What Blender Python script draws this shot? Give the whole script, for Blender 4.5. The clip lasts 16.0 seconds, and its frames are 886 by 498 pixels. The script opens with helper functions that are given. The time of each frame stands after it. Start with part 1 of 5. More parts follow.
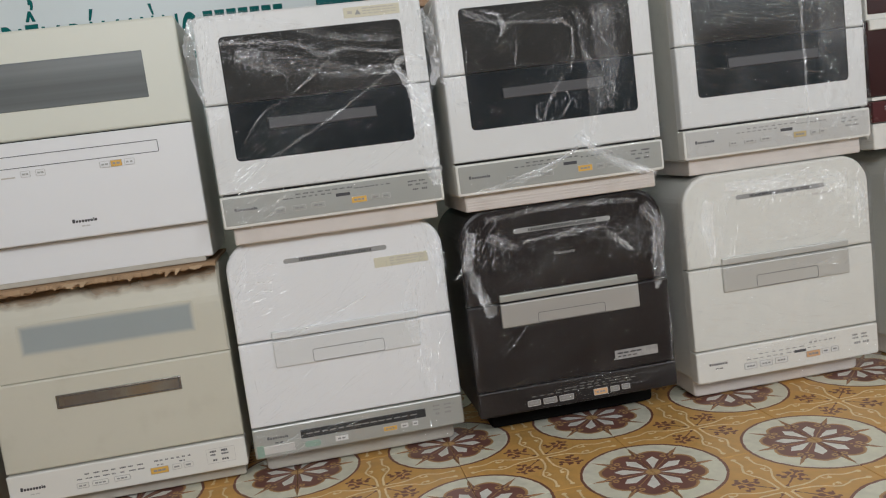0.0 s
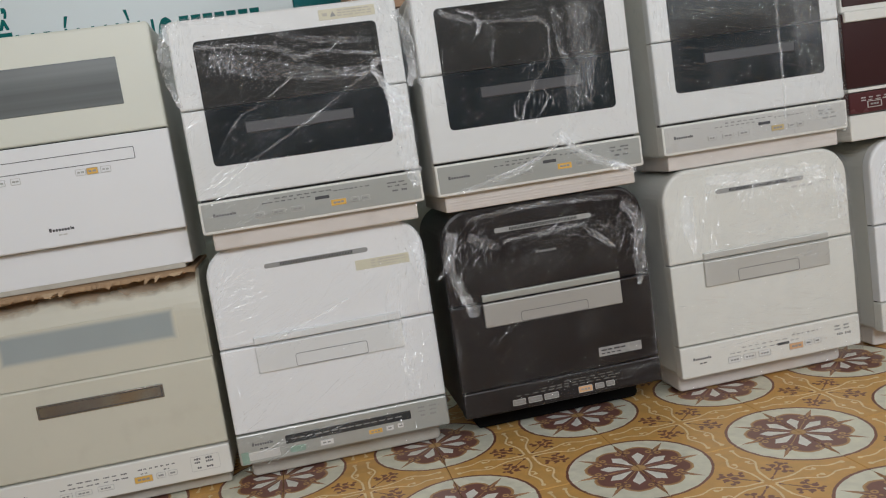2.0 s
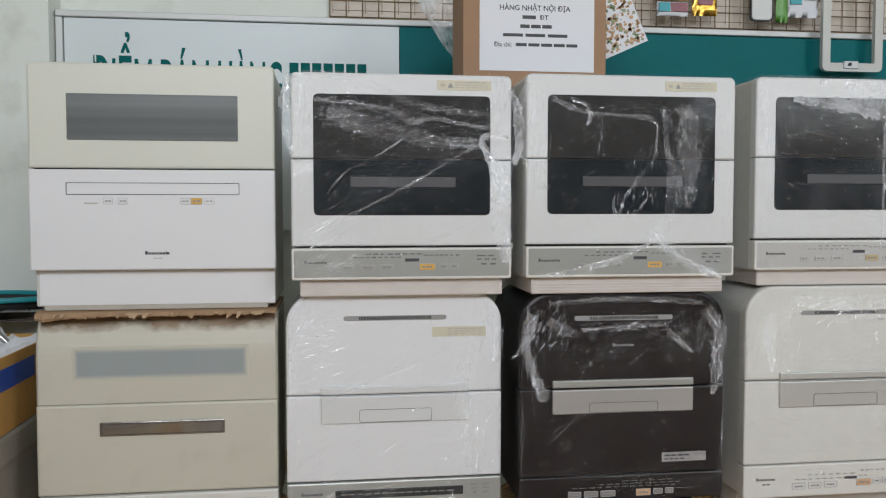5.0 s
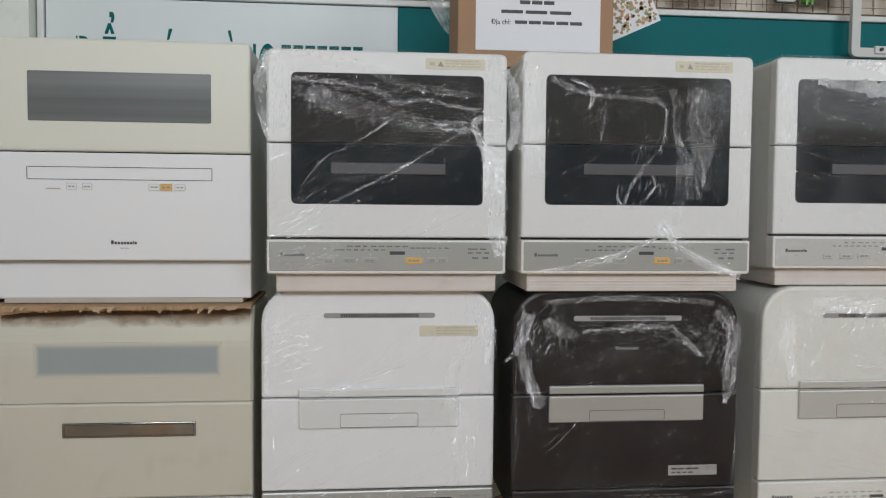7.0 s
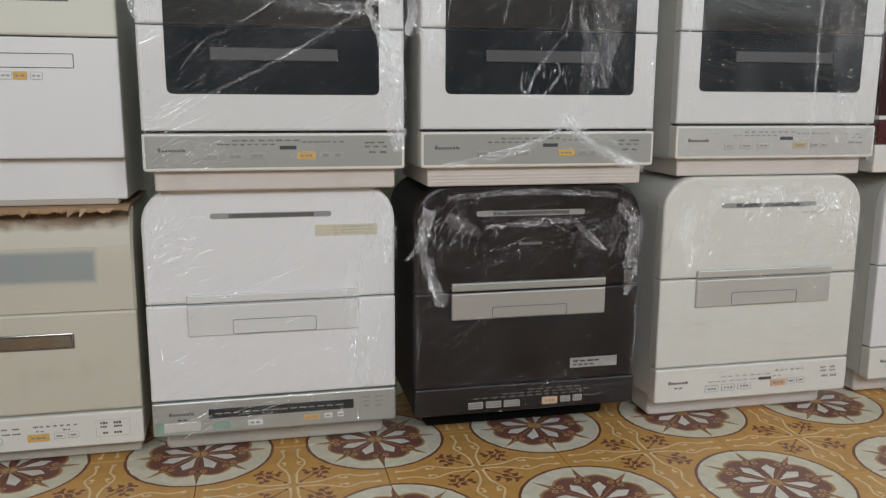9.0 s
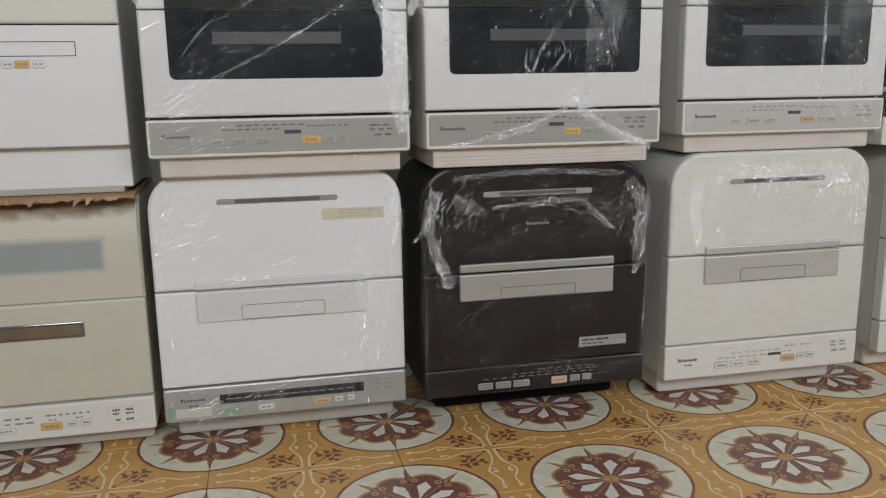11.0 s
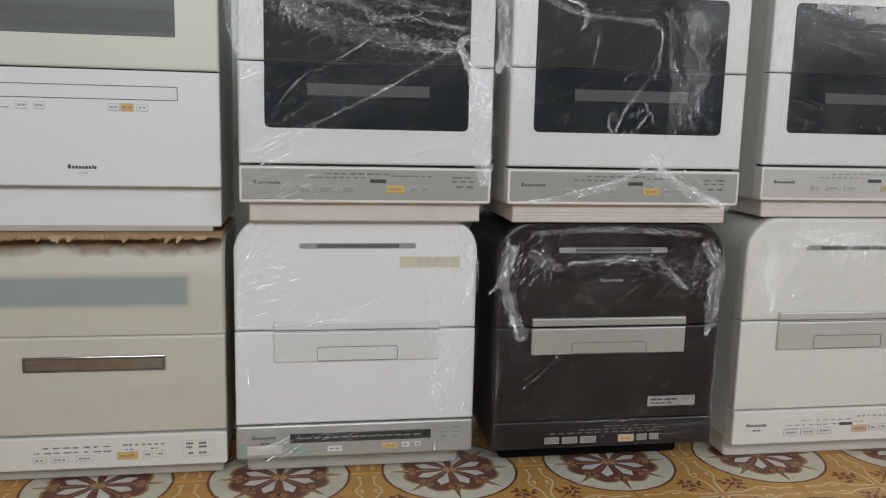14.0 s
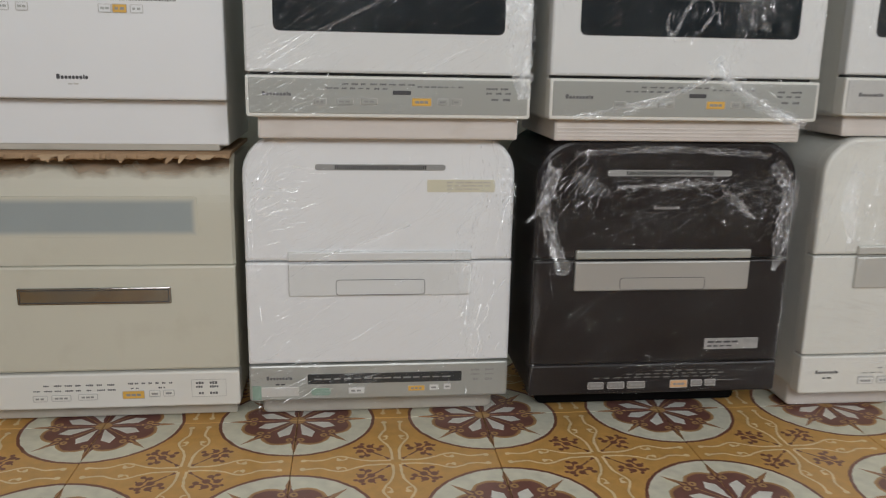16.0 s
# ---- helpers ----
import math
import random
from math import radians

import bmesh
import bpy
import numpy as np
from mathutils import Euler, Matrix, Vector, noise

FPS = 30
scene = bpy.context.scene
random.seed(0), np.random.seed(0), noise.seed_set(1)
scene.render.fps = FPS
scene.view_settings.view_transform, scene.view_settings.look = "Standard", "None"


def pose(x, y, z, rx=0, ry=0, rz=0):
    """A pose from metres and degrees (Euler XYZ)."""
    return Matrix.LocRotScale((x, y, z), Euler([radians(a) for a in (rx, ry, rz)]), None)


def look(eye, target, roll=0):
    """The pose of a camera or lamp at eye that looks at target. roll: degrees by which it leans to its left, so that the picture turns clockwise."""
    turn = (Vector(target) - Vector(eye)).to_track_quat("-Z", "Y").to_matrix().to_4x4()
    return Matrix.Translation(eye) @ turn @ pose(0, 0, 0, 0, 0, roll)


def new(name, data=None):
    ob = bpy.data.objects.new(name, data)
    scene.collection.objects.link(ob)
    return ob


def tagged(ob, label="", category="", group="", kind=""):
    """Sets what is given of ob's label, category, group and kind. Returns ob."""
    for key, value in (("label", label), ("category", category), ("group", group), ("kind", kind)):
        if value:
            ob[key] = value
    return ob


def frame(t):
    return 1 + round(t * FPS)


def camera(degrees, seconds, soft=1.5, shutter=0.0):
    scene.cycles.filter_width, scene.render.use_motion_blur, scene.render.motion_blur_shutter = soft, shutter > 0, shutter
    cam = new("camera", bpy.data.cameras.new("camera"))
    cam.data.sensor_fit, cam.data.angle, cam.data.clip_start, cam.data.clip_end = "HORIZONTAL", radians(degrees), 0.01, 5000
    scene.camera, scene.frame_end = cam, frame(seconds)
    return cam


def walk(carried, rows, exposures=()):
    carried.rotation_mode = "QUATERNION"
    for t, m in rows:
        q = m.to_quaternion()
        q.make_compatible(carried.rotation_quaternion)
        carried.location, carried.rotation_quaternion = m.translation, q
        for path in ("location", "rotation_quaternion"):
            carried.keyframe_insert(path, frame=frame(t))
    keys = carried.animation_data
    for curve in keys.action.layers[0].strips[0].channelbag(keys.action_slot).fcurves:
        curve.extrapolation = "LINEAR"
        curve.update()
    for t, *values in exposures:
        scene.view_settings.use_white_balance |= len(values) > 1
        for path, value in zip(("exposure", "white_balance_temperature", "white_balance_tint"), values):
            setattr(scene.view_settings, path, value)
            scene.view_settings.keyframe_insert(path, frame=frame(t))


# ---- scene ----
cam = camera(56.8, 16.0, soft=1.12, shutter=0.4)
PATH = [
    (0, (0.008, 0.091, 0.786), (0.31, 2.052, 0.534), -7.3),
    (0.5, (0.018, 0.093, 0.785), (0.326, 2.052, 0.531), -7.5),
    (1, (0.025, 0.091, 0.78), (0.324, 2.052, 0.529), -7.8),
    (1.5, (0.029, 0.092, 0.777), (0.345, 2.051, 0.526), -8.4),
    (2, (0.027, 0.093, 0.782), (0.356, 2.049, 0.529), -8.5),
    (2.5, (0.011, 0.092, 0.768), (0.309, 2.049, 0.482), -8.0),
    (3, (-0.015, 0.101, 0.763), (0.296, 2.055, 0.466), -6.2),
    (3.5, (-0.024, 0.103, 0.784), (0.273, 2.061, 0.509), -4.5),
    (4, (-0.042, 0.108, 0.817), (0.24, 2.073, 0.577), -3.5),
    (4.5, (-0.088, 0.115, 0.802), (0.204, 2.088, 0.656), -1.1),
    (5, (-0.095, 0.106, 0.819), (0.166, 2.086, 0.723), 0.0),
    (5.2, (-0.079, 0.091, 0.817), (0.167, 2.073, 0.719), 0.3),
    (7.3, (0.006, 0.306, 0.801), (0.208, 2.293, 0.696), 0.5),
    (7.5, (-0.002, 0.342, 0.823), (0.227, 2.324, 0.676), 0.5),
    (8, (0.012, 0.36, 0.841), (0.355, 2.317, 0.612), 1.0),
    (8.5, (0.05, 0.344, 0.81), (0.458, 2.279, 0.514), 0.8),
    (9, (0.025, 0.34, 0.797), (0.461, 2.259, 0.438), 0.3),
    (9.5, (0.018, 0.354, 0.794), (0.447, 2.265, 0.391), -0.1),
    (12, (0.022, 0.341, 0.8), (0.43, 2.257, 0.398), -1.5),
    (12.5, (0.011, 0.344, 0.808), (0.388, 2.274, 0.444), -1.5),
    (13, (-0.028, 0.359, 0.846), (0.338, 2.297, 0.511), -1.0),
    (13.5, (-0.053, 0.353, 0.853), (0.31, 2.294, 0.535), 0.2),
    (14, (-0.058, 0.34, 0.834), (0.268, 2.288, 0.517), 1.4),
    (14.5, (-0.048, 0.335, 0.825), (0.259, 2.279, 0.469), 2.3),
    (15, (-0.039, 0.332, 0.798), (0.23, 2.275, 0.41), 2.2),
    (15.5, (-0.027, 0.368, 0.781), (0.252, 2.305, 0.37), 1.5),
    (16, (-0.008, 0.52, 0.764), (0.216, 2.454, 0.308), 1.1),
]
walk(cam, [(t, look(eye, target, roll)) for t, eye, target, roll in PATH], [(0, -0.06, 6500, 10), (3, -0.04, 6420, 10), (4, 0.0, 6340, 10), (4.5, -0.06, 6360, 10), (5, -0.02, 6320, 10), (7.5, -0.10, 6440, 10), (9.5, -0.13, 6520, 10), (12, -0.15, 6480, 10), (14, -0.13, 6400, 10), (15, -0.13, 6520, 10), (16, -0.17, 6600, 10)])

# ---- world and light ----
world = bpy.data.worlds.new("world")
scene.world = world
world.use_nodes = True
wn = world.node_tree
sky = wn.nodes.new("ShaderNodeTexSky")
sky.sky_type, sky.sun_disc = "NISHITA", False
sky.sun_elevation, sky.sun_rotation = radians(48), radians(160)
wn.links.new(sky.outputs[0], wn.nodes["Background"].inputs[0])
wn.nodes["Background"].inputs[1].default_value = 0.12


def window_light(name, x0, x1, z0, z1, y, power, colour):
    """Sky light that enters through one opening of the shop front."""
    data = bpy.data.lights.new(name, "AREA")
    data.shape, data.size, data.size_y = "RECTANGLE", x1 - x0, z1 - z0
    data.energy, data.color = power, colour
    ob = new(name, data)
    ob.matrix_world = pose((x0 + x1) / 2, y, (z0 + z1) / 2, 90, 0, 0)
    ob.rotation_euler = (radians(90), 0, 0)
    return ob


window_light("daylight_left", -1.9, 1.3, 2.05, 3.25, -2.58, 110, (0.96, 0.98, 1.0))
window_light("daylight_right", 3.0, 5.0, 1.95, 3.25, -2.58, 80, (0.96, 0.98, 1.0))

# ---- materials ----
def link(nt, a, b):
    nt.links.new(a, b)


def mat(name, col, rough=0.45, metal=0.0, vary=0.05, scale=4.0, bump=0.03, fine=140.0, coat=0.0, dirt=0.0, dirt_col=(0.25, 0.2, 0.13), random_tone=0.0, spec=0.5, stretch=None):
    """A painted, moulded or woven surface with variation at two scales and a fine relief."""
    m = bpy.data.materials.new(name)
    m.use_nodes = True
    nt = m.node_tree
    p = nt.nodes["Principled BSDF"]
    tc = nt.nodes.new("ShaderNodeTexCoord")
    big = nt.nodes.new("ShaderNodeTexNoise")
    big.inputs["Scale"].default_value, big.inputs["Detail"].default_value = scale, 5
    if stretch:
        st = nt.nodes.new("ShaderNodeMapping")
        st.inputs["Scale"].default_value = stretch
        link(nt, tc.outputs["Object"], st.inputs["Vector"])
        link(nt, st.outputs[0], big.inputs["Vector"])
    else:
        link(nt, tc.outputs["Object"], big.inputs["Vector"])
    ramp = nt.nodes.new("ShaderNodeMapRange")
    ramp.inputs["To Min"].default_value, ramp.inputs["To Max"].default_value = 1 - vary, 1 + vary
    link(nt, big.outputs[0], ramp.inputs["Value"])
    mul = nt.nodes.new("ShaderNodeVectorMath")
    mul.operation = "SCALE"
    mul.inputs[0].default_value = col
    link(nt, ramp.outputs[0], mul.inputs["Scale"])
    colour = mul.outputs[0]
    if random_tone:
        info = nt.nodes.new("ShaderNodeObjectInfo")
        tone = nt.nodes.new("ShaderNodeMapRange")
        tone.inputs["To Min"].default_value, tone.inputs["To Max"].default_value = 1 - random_tone, 1 + random_tone
        link(nt, info.outputs["Random"], tone.inputs["Value"])
        mul2 = nt.nodes.new("ShaderNodeVectorMath")
        mul2.operation = "SCALE"
        link(nt, colour, mul2.inputs[0])
        link(nt, tone.outputs[0], mul2.inputs["Scale"])
        colour = mul2.outputs[0]
    if dirt:
        n2 = nt.nodes.new("ShaderNodeTexNoise")
        n2.inputs["Scale"].default_value, n2.inputs["Detail"].default_value = scale * 3.1, 8
        link(nt, tc.outputs["Object"], n2.inputs["Vector"])
        r2 = nt.nodes.new("ShaderNodeMapRange")
        r2.inputs["From Min"].default_value, r2.inputs["From Max"].default_value = 0.55, 0.75
        r2.inputs["To Max"].default_value = dirt
        link(nt, n2.outputs[0], r2.inputs["Value"])
        mx = nt.nodes.new("ShaderNodeMix")
        mx.data_type = "RGBA"
        link(nt, r2.outputs[0], mx.inputs[0])
        link(nt, colour, mx.inputs[6])
        mx.inputs[7].default_value = (*dirt_col, 1)
        colour = mx.outputs[2]
    link(nt, colour, p.inputs["Base Color"])
    small = nt.nodes.new("ShaderNodeTexNoise")
    small.inputs["Scale"].default_value, small.inputs["Detail"].default_value = fine, 3
    link(nt, tc.outputs["Object"], small.inputs["Vector"])
    rr = nt.nodes.new("ShaderNodeMapRange")
    rr.inputs["To Min"].default_value, rr.inputs["To Max"].default_value = rough * 0.85, min(1, rough * 1.15)
    link(nt, big.outputs[0], rr.inputs["Value"])
    link(nt, rr.outputs[0], p.inputs["Roughness"])
    bp = nt.nodes.new("ShaderNodeBump")
    bp.inputs["Strength"].default_value, bp.inputs["Distance"].default_value = bump, 0.004
    link(nt, small.outputs[0], bp.inputs["Height"])
    link(nt, bp.outputs[0], p.inputs["Normal"])
    p.inputs["Metallic"].default_value = metal
    p.inputs["Specular IOR Level"].default_value = spec
    p.inputs["Coat Weight"].default_value = coat
    return m


def film_material(name, haze, gloss, angle, bump=0.6, ridge=0.60, base=0.02):
    """Clear stretch film: mostly see-through, with random milky patches for doubled film and for soft sheen put into
    the colour, and sharp gloss on two sets of wrinkles that come and go.
    """
    m = bpy.data.materials.new(name)
    m.use_nodes = True
    nt = m.node_tree
    nt.nodes.remove(nt.nodes["Principled BSDF"])
    out = nt.nodes["Material Output"]
    tc = nt.nodes.new("ShaderNodeTexCoord")

    def math_node(op, a, b, clamp=False):
        n = nt.nodes.new("ShaderNodeMath")
        n.operation, n.use_clamp = op, clamp
        for k, q in enumerate((a, b)):
            if isinstance(q, (int, float)):
                n.inputs[k].default_value = q
            else:
                link(nt, q, n.inputs[k])
        return n.outputs[0]

    def wrinkles(turn, along, across, distort):
        mp = nt.nodes.new("ShaderNodeMapping")
        mp.vector_type = "TEXTURE"
        mp.inputs["Rotation"].default_value = (0, radians(turn), 0)
        mp.inputs["Scale"].default_value = (1 / along, 0.05, 1 / across)
        link(nt, tc.outputs["Object"], mp.inputs["Vector"])
        n = nt.nodes.new("ShaderNodeTexNoise")
        n.inputs["Scale"].default_value, n.inputs["Detail"].default_value, n.inputs["Distortion"].default_value = 1.6, 5, distort
        link(nt, mp.outputs[0], n.inputs["Vector"])
        return n.outputs[0]

    def patches(scale, low, high):
        n = nt.nodes.new("ShaderNodeTexNoise")
        n.inputs["Scale"].default_value, n.inputs["Detail"].default_value = scale, 4
        link(nt, tc.outputs["Object"], n.inputs["Vector"])
        r = nt.nodes.new("ShaderNodeMapRange")
        r.inputs["From Min"].default_value, r.inputs["From Max"].default_value = low, high
        link(nt, n.outputs[0], r.inputs["Value"])
        return r.outputs[0]

    fine, broad = wrinkles(angle, 7, 120, 0.8), wrinkles(angle + 7, 5, 34, 1.0)
    where = patches(5.5, 0.40, 0.64)
    height = math_node("ADD", math_node("MULTIPLY", fine, math_node("ADD", math_node("MULTIPLY", where, 0.7), 0.3)), math_node("MULTIPLY", broad, 1.3))
    bp = nt.nodes.new("ShaderNodeBump")
    bp.inputs["Strength"].default_value, bp.inputs["Distance"].default_value = bump, 0.012
    link(nt, height, bp.inputs["Height"])
    milky = math_node("ADD", haze * 0.25, math_node("MULTIPLY", patches(8.0, 0.42, 0.72), haze * 2.0))
    tr, df, gl = nt.nodes.new("ShaderNodeBsdfTransparent"), nt.nodes.new("ShaderNodeBsdfDiffuse"), nt.nodes.new("ShaderNodeBsdfGlossy")
    df.inputs["Color"].default_value = (0.90, 0.92, 0.94, 1)
    tl, both_ways = nt.nodes.new("ShaderNodeBsdfTranslucent"), nt.nodes.new("ShaderNodeMixShader")
    tl.inputs["Color"].default_value = (0.90, 0.92, 0.94, 1)
    both_ways.inputs[0].default_value = 0.35
    link(nt, df.outputs[0], both_ways.inputs[1])
    link(nt, tl.outputs[0], both_ways.inputs[2])
    gl.inputs["Roughness"].default_value = 0.09
    link(nt, bp.outputs[0], gl.inputs["Normal"])
    a, b = nt.nodes.new("ShaderNodeMixShader"), nt.nodes.new("ShaderNodeMixShader")
    link(nt, milky, a.inputs[0])
    link(nt, tr.outputs[0], a.inputs[1])
    link(nt, both_ways.outputs[0], a.inputs[2])
    rm = nt.nodes.new("ShaderNodeMapRange")
    rm.inputs["From Min"].default_value, rm.inputs["From Max"].default_value = ridge, ridge + 0.12
    rm.inputs["To Min"].default_value, rm.inputs["To Max"].default_value = 0.0, gloss
    link(nt, fine, rm.inputs["Value"])
    link(nt, math_node("ADD", base, math_node("MULTIPLY", rm.outputs[0], where)), b.inputs[0])
    link(nt, a.outputs[0], b.inputs[1])
    link(nt, gl.outputs[0], b.inputs[2])
    link(nt, b.outputs[0], out.inputs[0])
    return m


def fold_glint_material(name, alpha, gloss):
    """Glints on sharp folds of stretch film, put into the colour: see-through white with a bright gloss, every fold a
    little different.
    """
    m = bpy.data.materials.new(name)
    m.use_nodes = True
    nt = m.node_tree
    nt.nodes.remove(nt.nodes["Principled BSDF"])
    tr, df, gl = nt.nodes.new("ShaderNodeBsdfTransparent"), nt.nodes.new("ShaderNodeBsdfDiffuse"), nt.nodes.new("ShaderNodeBsdfGlossy")
    df.inputs["Color"].default_value = (0.94, 0.94, 0.94, 1)
    gl.inputs["Roughness"].default_value = 0.22
    g = nt.nodes.new("ShaderNodeNewGeometry")
    r = nt.nodes.new("ShaderNodeMapRange")
    r.inputs["To Min"].default_value, r.inputs["To Max"].default_value = alpha * 0.15, alpha
    pw = nt.nodes.new("ShaderNodeMath")
    pw.operation = "POWER"
    pw.inputs[1].default_value = 1.7
    link(nt, g.outputs["Random Per Island"], pw.inputs[0])
    link(nt, pw.outputs[0], r.inputs["Value"])
    a, b = nt.nodes.new("ShaderNodeMixShader"), nt.nodes.new("ShaderNodeMixShader")
    a.inputs[0].default_value = gloss
    link(nt, df.outputs[0], a.inputs[1])
    link(nt, gl.outputs[0], a.inputs[2])
    link(nt, r.outputs[0], b.inputs[0])
    link(nt, tr.outputs[0], b.inputs[1])
    link(nt, a.outputs[0], b.inputs[2])
    link(nt, b.outputs[0], nt.nodes["Material Output"].inputs[0])
    return m


def tile_material():
    """Printed floor tile: quarter medallions in the corners, scrolls and sprigs round a small centre."""
    m = bpy.data.materials.new("patterned_tile")
    m.use_nodes = True
    nt = m.node_tree
    p = nt.nodes["Principled BSDF"]

    def f(op, *args):
        n = nt.nodes.new("ShaderNodeMath")
        n.operation = op
        for i, v in enumerate(args):
            if isinstance(v, (int, float)):
                n.inputs[i].default_value = v
            else:
                link(nt, v, n.inputs[i])
        return n.outputs[0]

    def below(x, edge, soft=0.0012):
        n = f("DIVIDE", f("SUBTRACT", edge, x), soft)
        n = f("ADD", n, 0.5)
        n.node.use_clamp = True
        return n

    def both(*a):
        r = a[0]
        for v in a[1:]:
            r = f("MULTIPLY", r, v)
        return r

    def dist(x, y, cx, cy):
        return f("SQRT", f("ADD", f("POWER", f("SUBTRACT", x, cx), 2), f("POWER", f("SUBTRACT", y, cy), 2)))

    tc = nt.nodes.new("ShaderNodeTexCoord")
    wob = nt.nodes.new("ShaderNodeTexNoise")
    wob.inputs["Scale"].default_value = 60
    link(nt, tc.outputs["Object"], wob.inputs["Vector"])
    shift = nt.nodes.new("ShaderNodeVectorMath")
    shift.operation = "MULTIPLY_ADD"
    link(nt, wob.outputs["Color"], shift.inputs[0])
    shift.inputs[1].default_value, shift.inputs[2].default_value = (0.005, 0.005, 0), (-0.0025, -0.0025, 0)
    add = nt.nodes.new("ShaderNodeVectorMath")
    link(nt, tc.outputs["Object"], add.inputs[0])
    link(nt, shift.outputs[0], add.inputs[1])
    xyz = nt.nodes.new("ShaderNodeSeparateXYZ")
    link(nt, add.outputs[0], xyz.inputs[0])
    u, v = f("ABSOLUTE", xyz.outputs[0]), f("ABSOLUTE", xyz.outputs[1])
    cx, cy = f("MAXIMUM", f("SUBTRACT", 0.2, u), 0.0), f("MAXIMUM", f("SUBTRACT", 0.2, v), 0.0)
    # the medallion is drawn at 0.189 and printed smaller
    cx, cy = f("MULTIPLY", cx, 1.155), f("MULTIPLY", cy, 1.155)
    r = f("SQRT", f("ADD", f("MULTIPLY", cx, cx), f("MULTIPLY", cy, cy)))
    th = f("ARCTAN2", cy, cx)
    phi = f("ABSOLUTE", f("SUBTRACT", f("MODULO", th, math.pi / 4), math.pi / 8))
    psi = f("SUBTRACT", math.pi / 8, phi)
    px, py = f("MULTIPLY", r, f("COSINE", phi)), f("MULTIPLY", r, f("SINE", phi))
    sx, sy = f("MULTIPLY", r, f("COSINE", psi)), f("MULTIPLY", r, f("SINE", psi))
    ochre, cream, maroon, gold, brown = (0.70, 0.395, 0.120), (0.82, 0.80, 0.65), (0.24, 0.108, 0.085), (0.56, 0.345, 0.150), (0.25, 0.105, 0.070)
    scroll, petal, shade = (0.88, 0.70, 0.42), (0.88, 0.87, 0.80), (0.44, 0.24, 0.11)
    colour = None

    def over(mask, c):
        nonlocal colour
        n = nt.nodes.new("ShaderNodeMix")
        n.data_type = "RGBA"
        link(nt, mask, n.inputs[0])
        if colour is None:
            n.inputs[6].default_value = (*ochre, 1)
        else:
            link(nt, colour, n.inputs[6])
        n.inputs[7].default_value = (*c, 1)
        colour = n.outputs[2]

    # long scrolls that sweep from one side of the centre to the next, each with two curls
    a, b = f("MAXIMUM", u, v), f("MINIMUM", u, v)
    swell = f("POWER", f("DIVIDE", f("SUBTRACT", a, 0.108), 0.034), 2)
    flare = f("MULTIPLY", f("MAXIMUM", f("SUBTRACT", a, 0.140), 0.0), 0.30)
    wave = f("ADD", f("ADD", 0.0075, flare), f("MULTIPLY", f("EXPONENT", f("MULTIPLY", swell, -1.0)), 0.0215))
    over(both(below(f("ABSOLUTE", f("SUBTRACT", b, wave)), 0.0026), below(a, 0.178), below(0.0095, a)), scroll)
    over(below(dist(a, b, 0.178, 0.0170), 0.0058), scroll)
    over(both(below(f("ABSOLUTE", f("SUBTRACT", dist(a, b, 0.104, 0.0220), 0.0080)), 0.0018), below(b, 0.0225)), scroll)
    over(below(dist(a, b, 0.1105, 0.0150), 0.0050), scroll)
    # sprigs on the diagonals, with small leaves round the centre
    d, e = f("MULTIPLY", f("ADD", u, v), 0.7071), f("ABSOLUTE", f("MULTIPLY", f("SUBTRACT", u, v), 0.7071))
    for dd, ee, rad in ((0.070, 0.0, 0.0080), (0.084, 0.0135, 0.0072), (0.0605, 0.0165, 0.0060), (0.097, 0.0, 0.0066), (0.066, 0.0290, 0.0052), (0.1015, 0.0100, 0.0045)):
        over(below(dist(d, e, dd, ee), rad, 0.002), brown)
    over(both(below(f("ABSOLUTE", f("SUBTRACT", dist(d, e, 0.075, 0.0225), 0.0100)), 0.0019), below(e, 0.0265)), brown)
    over(both(below(e, 0.0020), below(d, 0.10), below(0.036, d)), brown)
    over(both(below(e, f("MULTIPLY", f("SUBTRACT", 0.036, d), 0.22)), below(d, 0.036), below(0.018, d)), brown)
    # medallion, from the rim inwards
    over(below(r, 0.1890), brown)
    over(below(r, 0.1815), cream)
    lobe = dist(px, py, 0.0930, 0.0)
    over(below(lobe, 0.0465), gold)
    over(below(f("ABSOLUTE", f("SUBTRACT", lobe, 0.0405)), 0.0016), shade)
    over(below(lobe, 0.0385), maroon)
    over(both(below(sy, f("MINIMUM", f("MULTIPLY", f("SUBTRACT", 0.150, r), 0.34), f("MULTIPLY", f("SUBTRACT", r, 0.098), 0.75))), below(0.098, r)), maroon)
    over(both(below(sy, f("MINIMUM", f("MULTIPLY", f("SUBTRACT", 0.1750, r), 0.17), f("MULTIPLY", f("SUBTRACT", r, 0.122), 0.40))), below(0.122, r)), shade)
    over(below(r, 0.094), maroon)
    over(below(f("ABSOLUTE", f("SUBTRACT", dist(sx, sy, 0.1065, 0.0130), 0.0062)), 0.0026), gold)
    over(both(below(sy, 0.0030), below(r, 0.128), below(0.112, r)), gold)
    over(below(dist(sx, sy, 0.0905, 0.0), 0.0042), gold)
    over(both(below(sy, 0.0011), below(r, 0.084), below(0.020, r)), gold)
    over(below(py, f("MINIMUM", f("MULTIPLY", f("SUBTRACT", px, 0.020), 0.285), f("MULTIPLY", f("SUBTRACT", 0.100, px), 0.72))), petal)
    over(below(r, 0.0205), brown)
    over(below(r, 0.0190), gold)
    # print grain, wear and dust
    grain = nt.nodes.new("ShaderNodeTexNoise")
    grain.inputs["Scale"].default_value, grain.inputs["Detail"].default_value = 35, 8
    link(nt, tc.outputs["Object"], grain.inputs["Vector"])
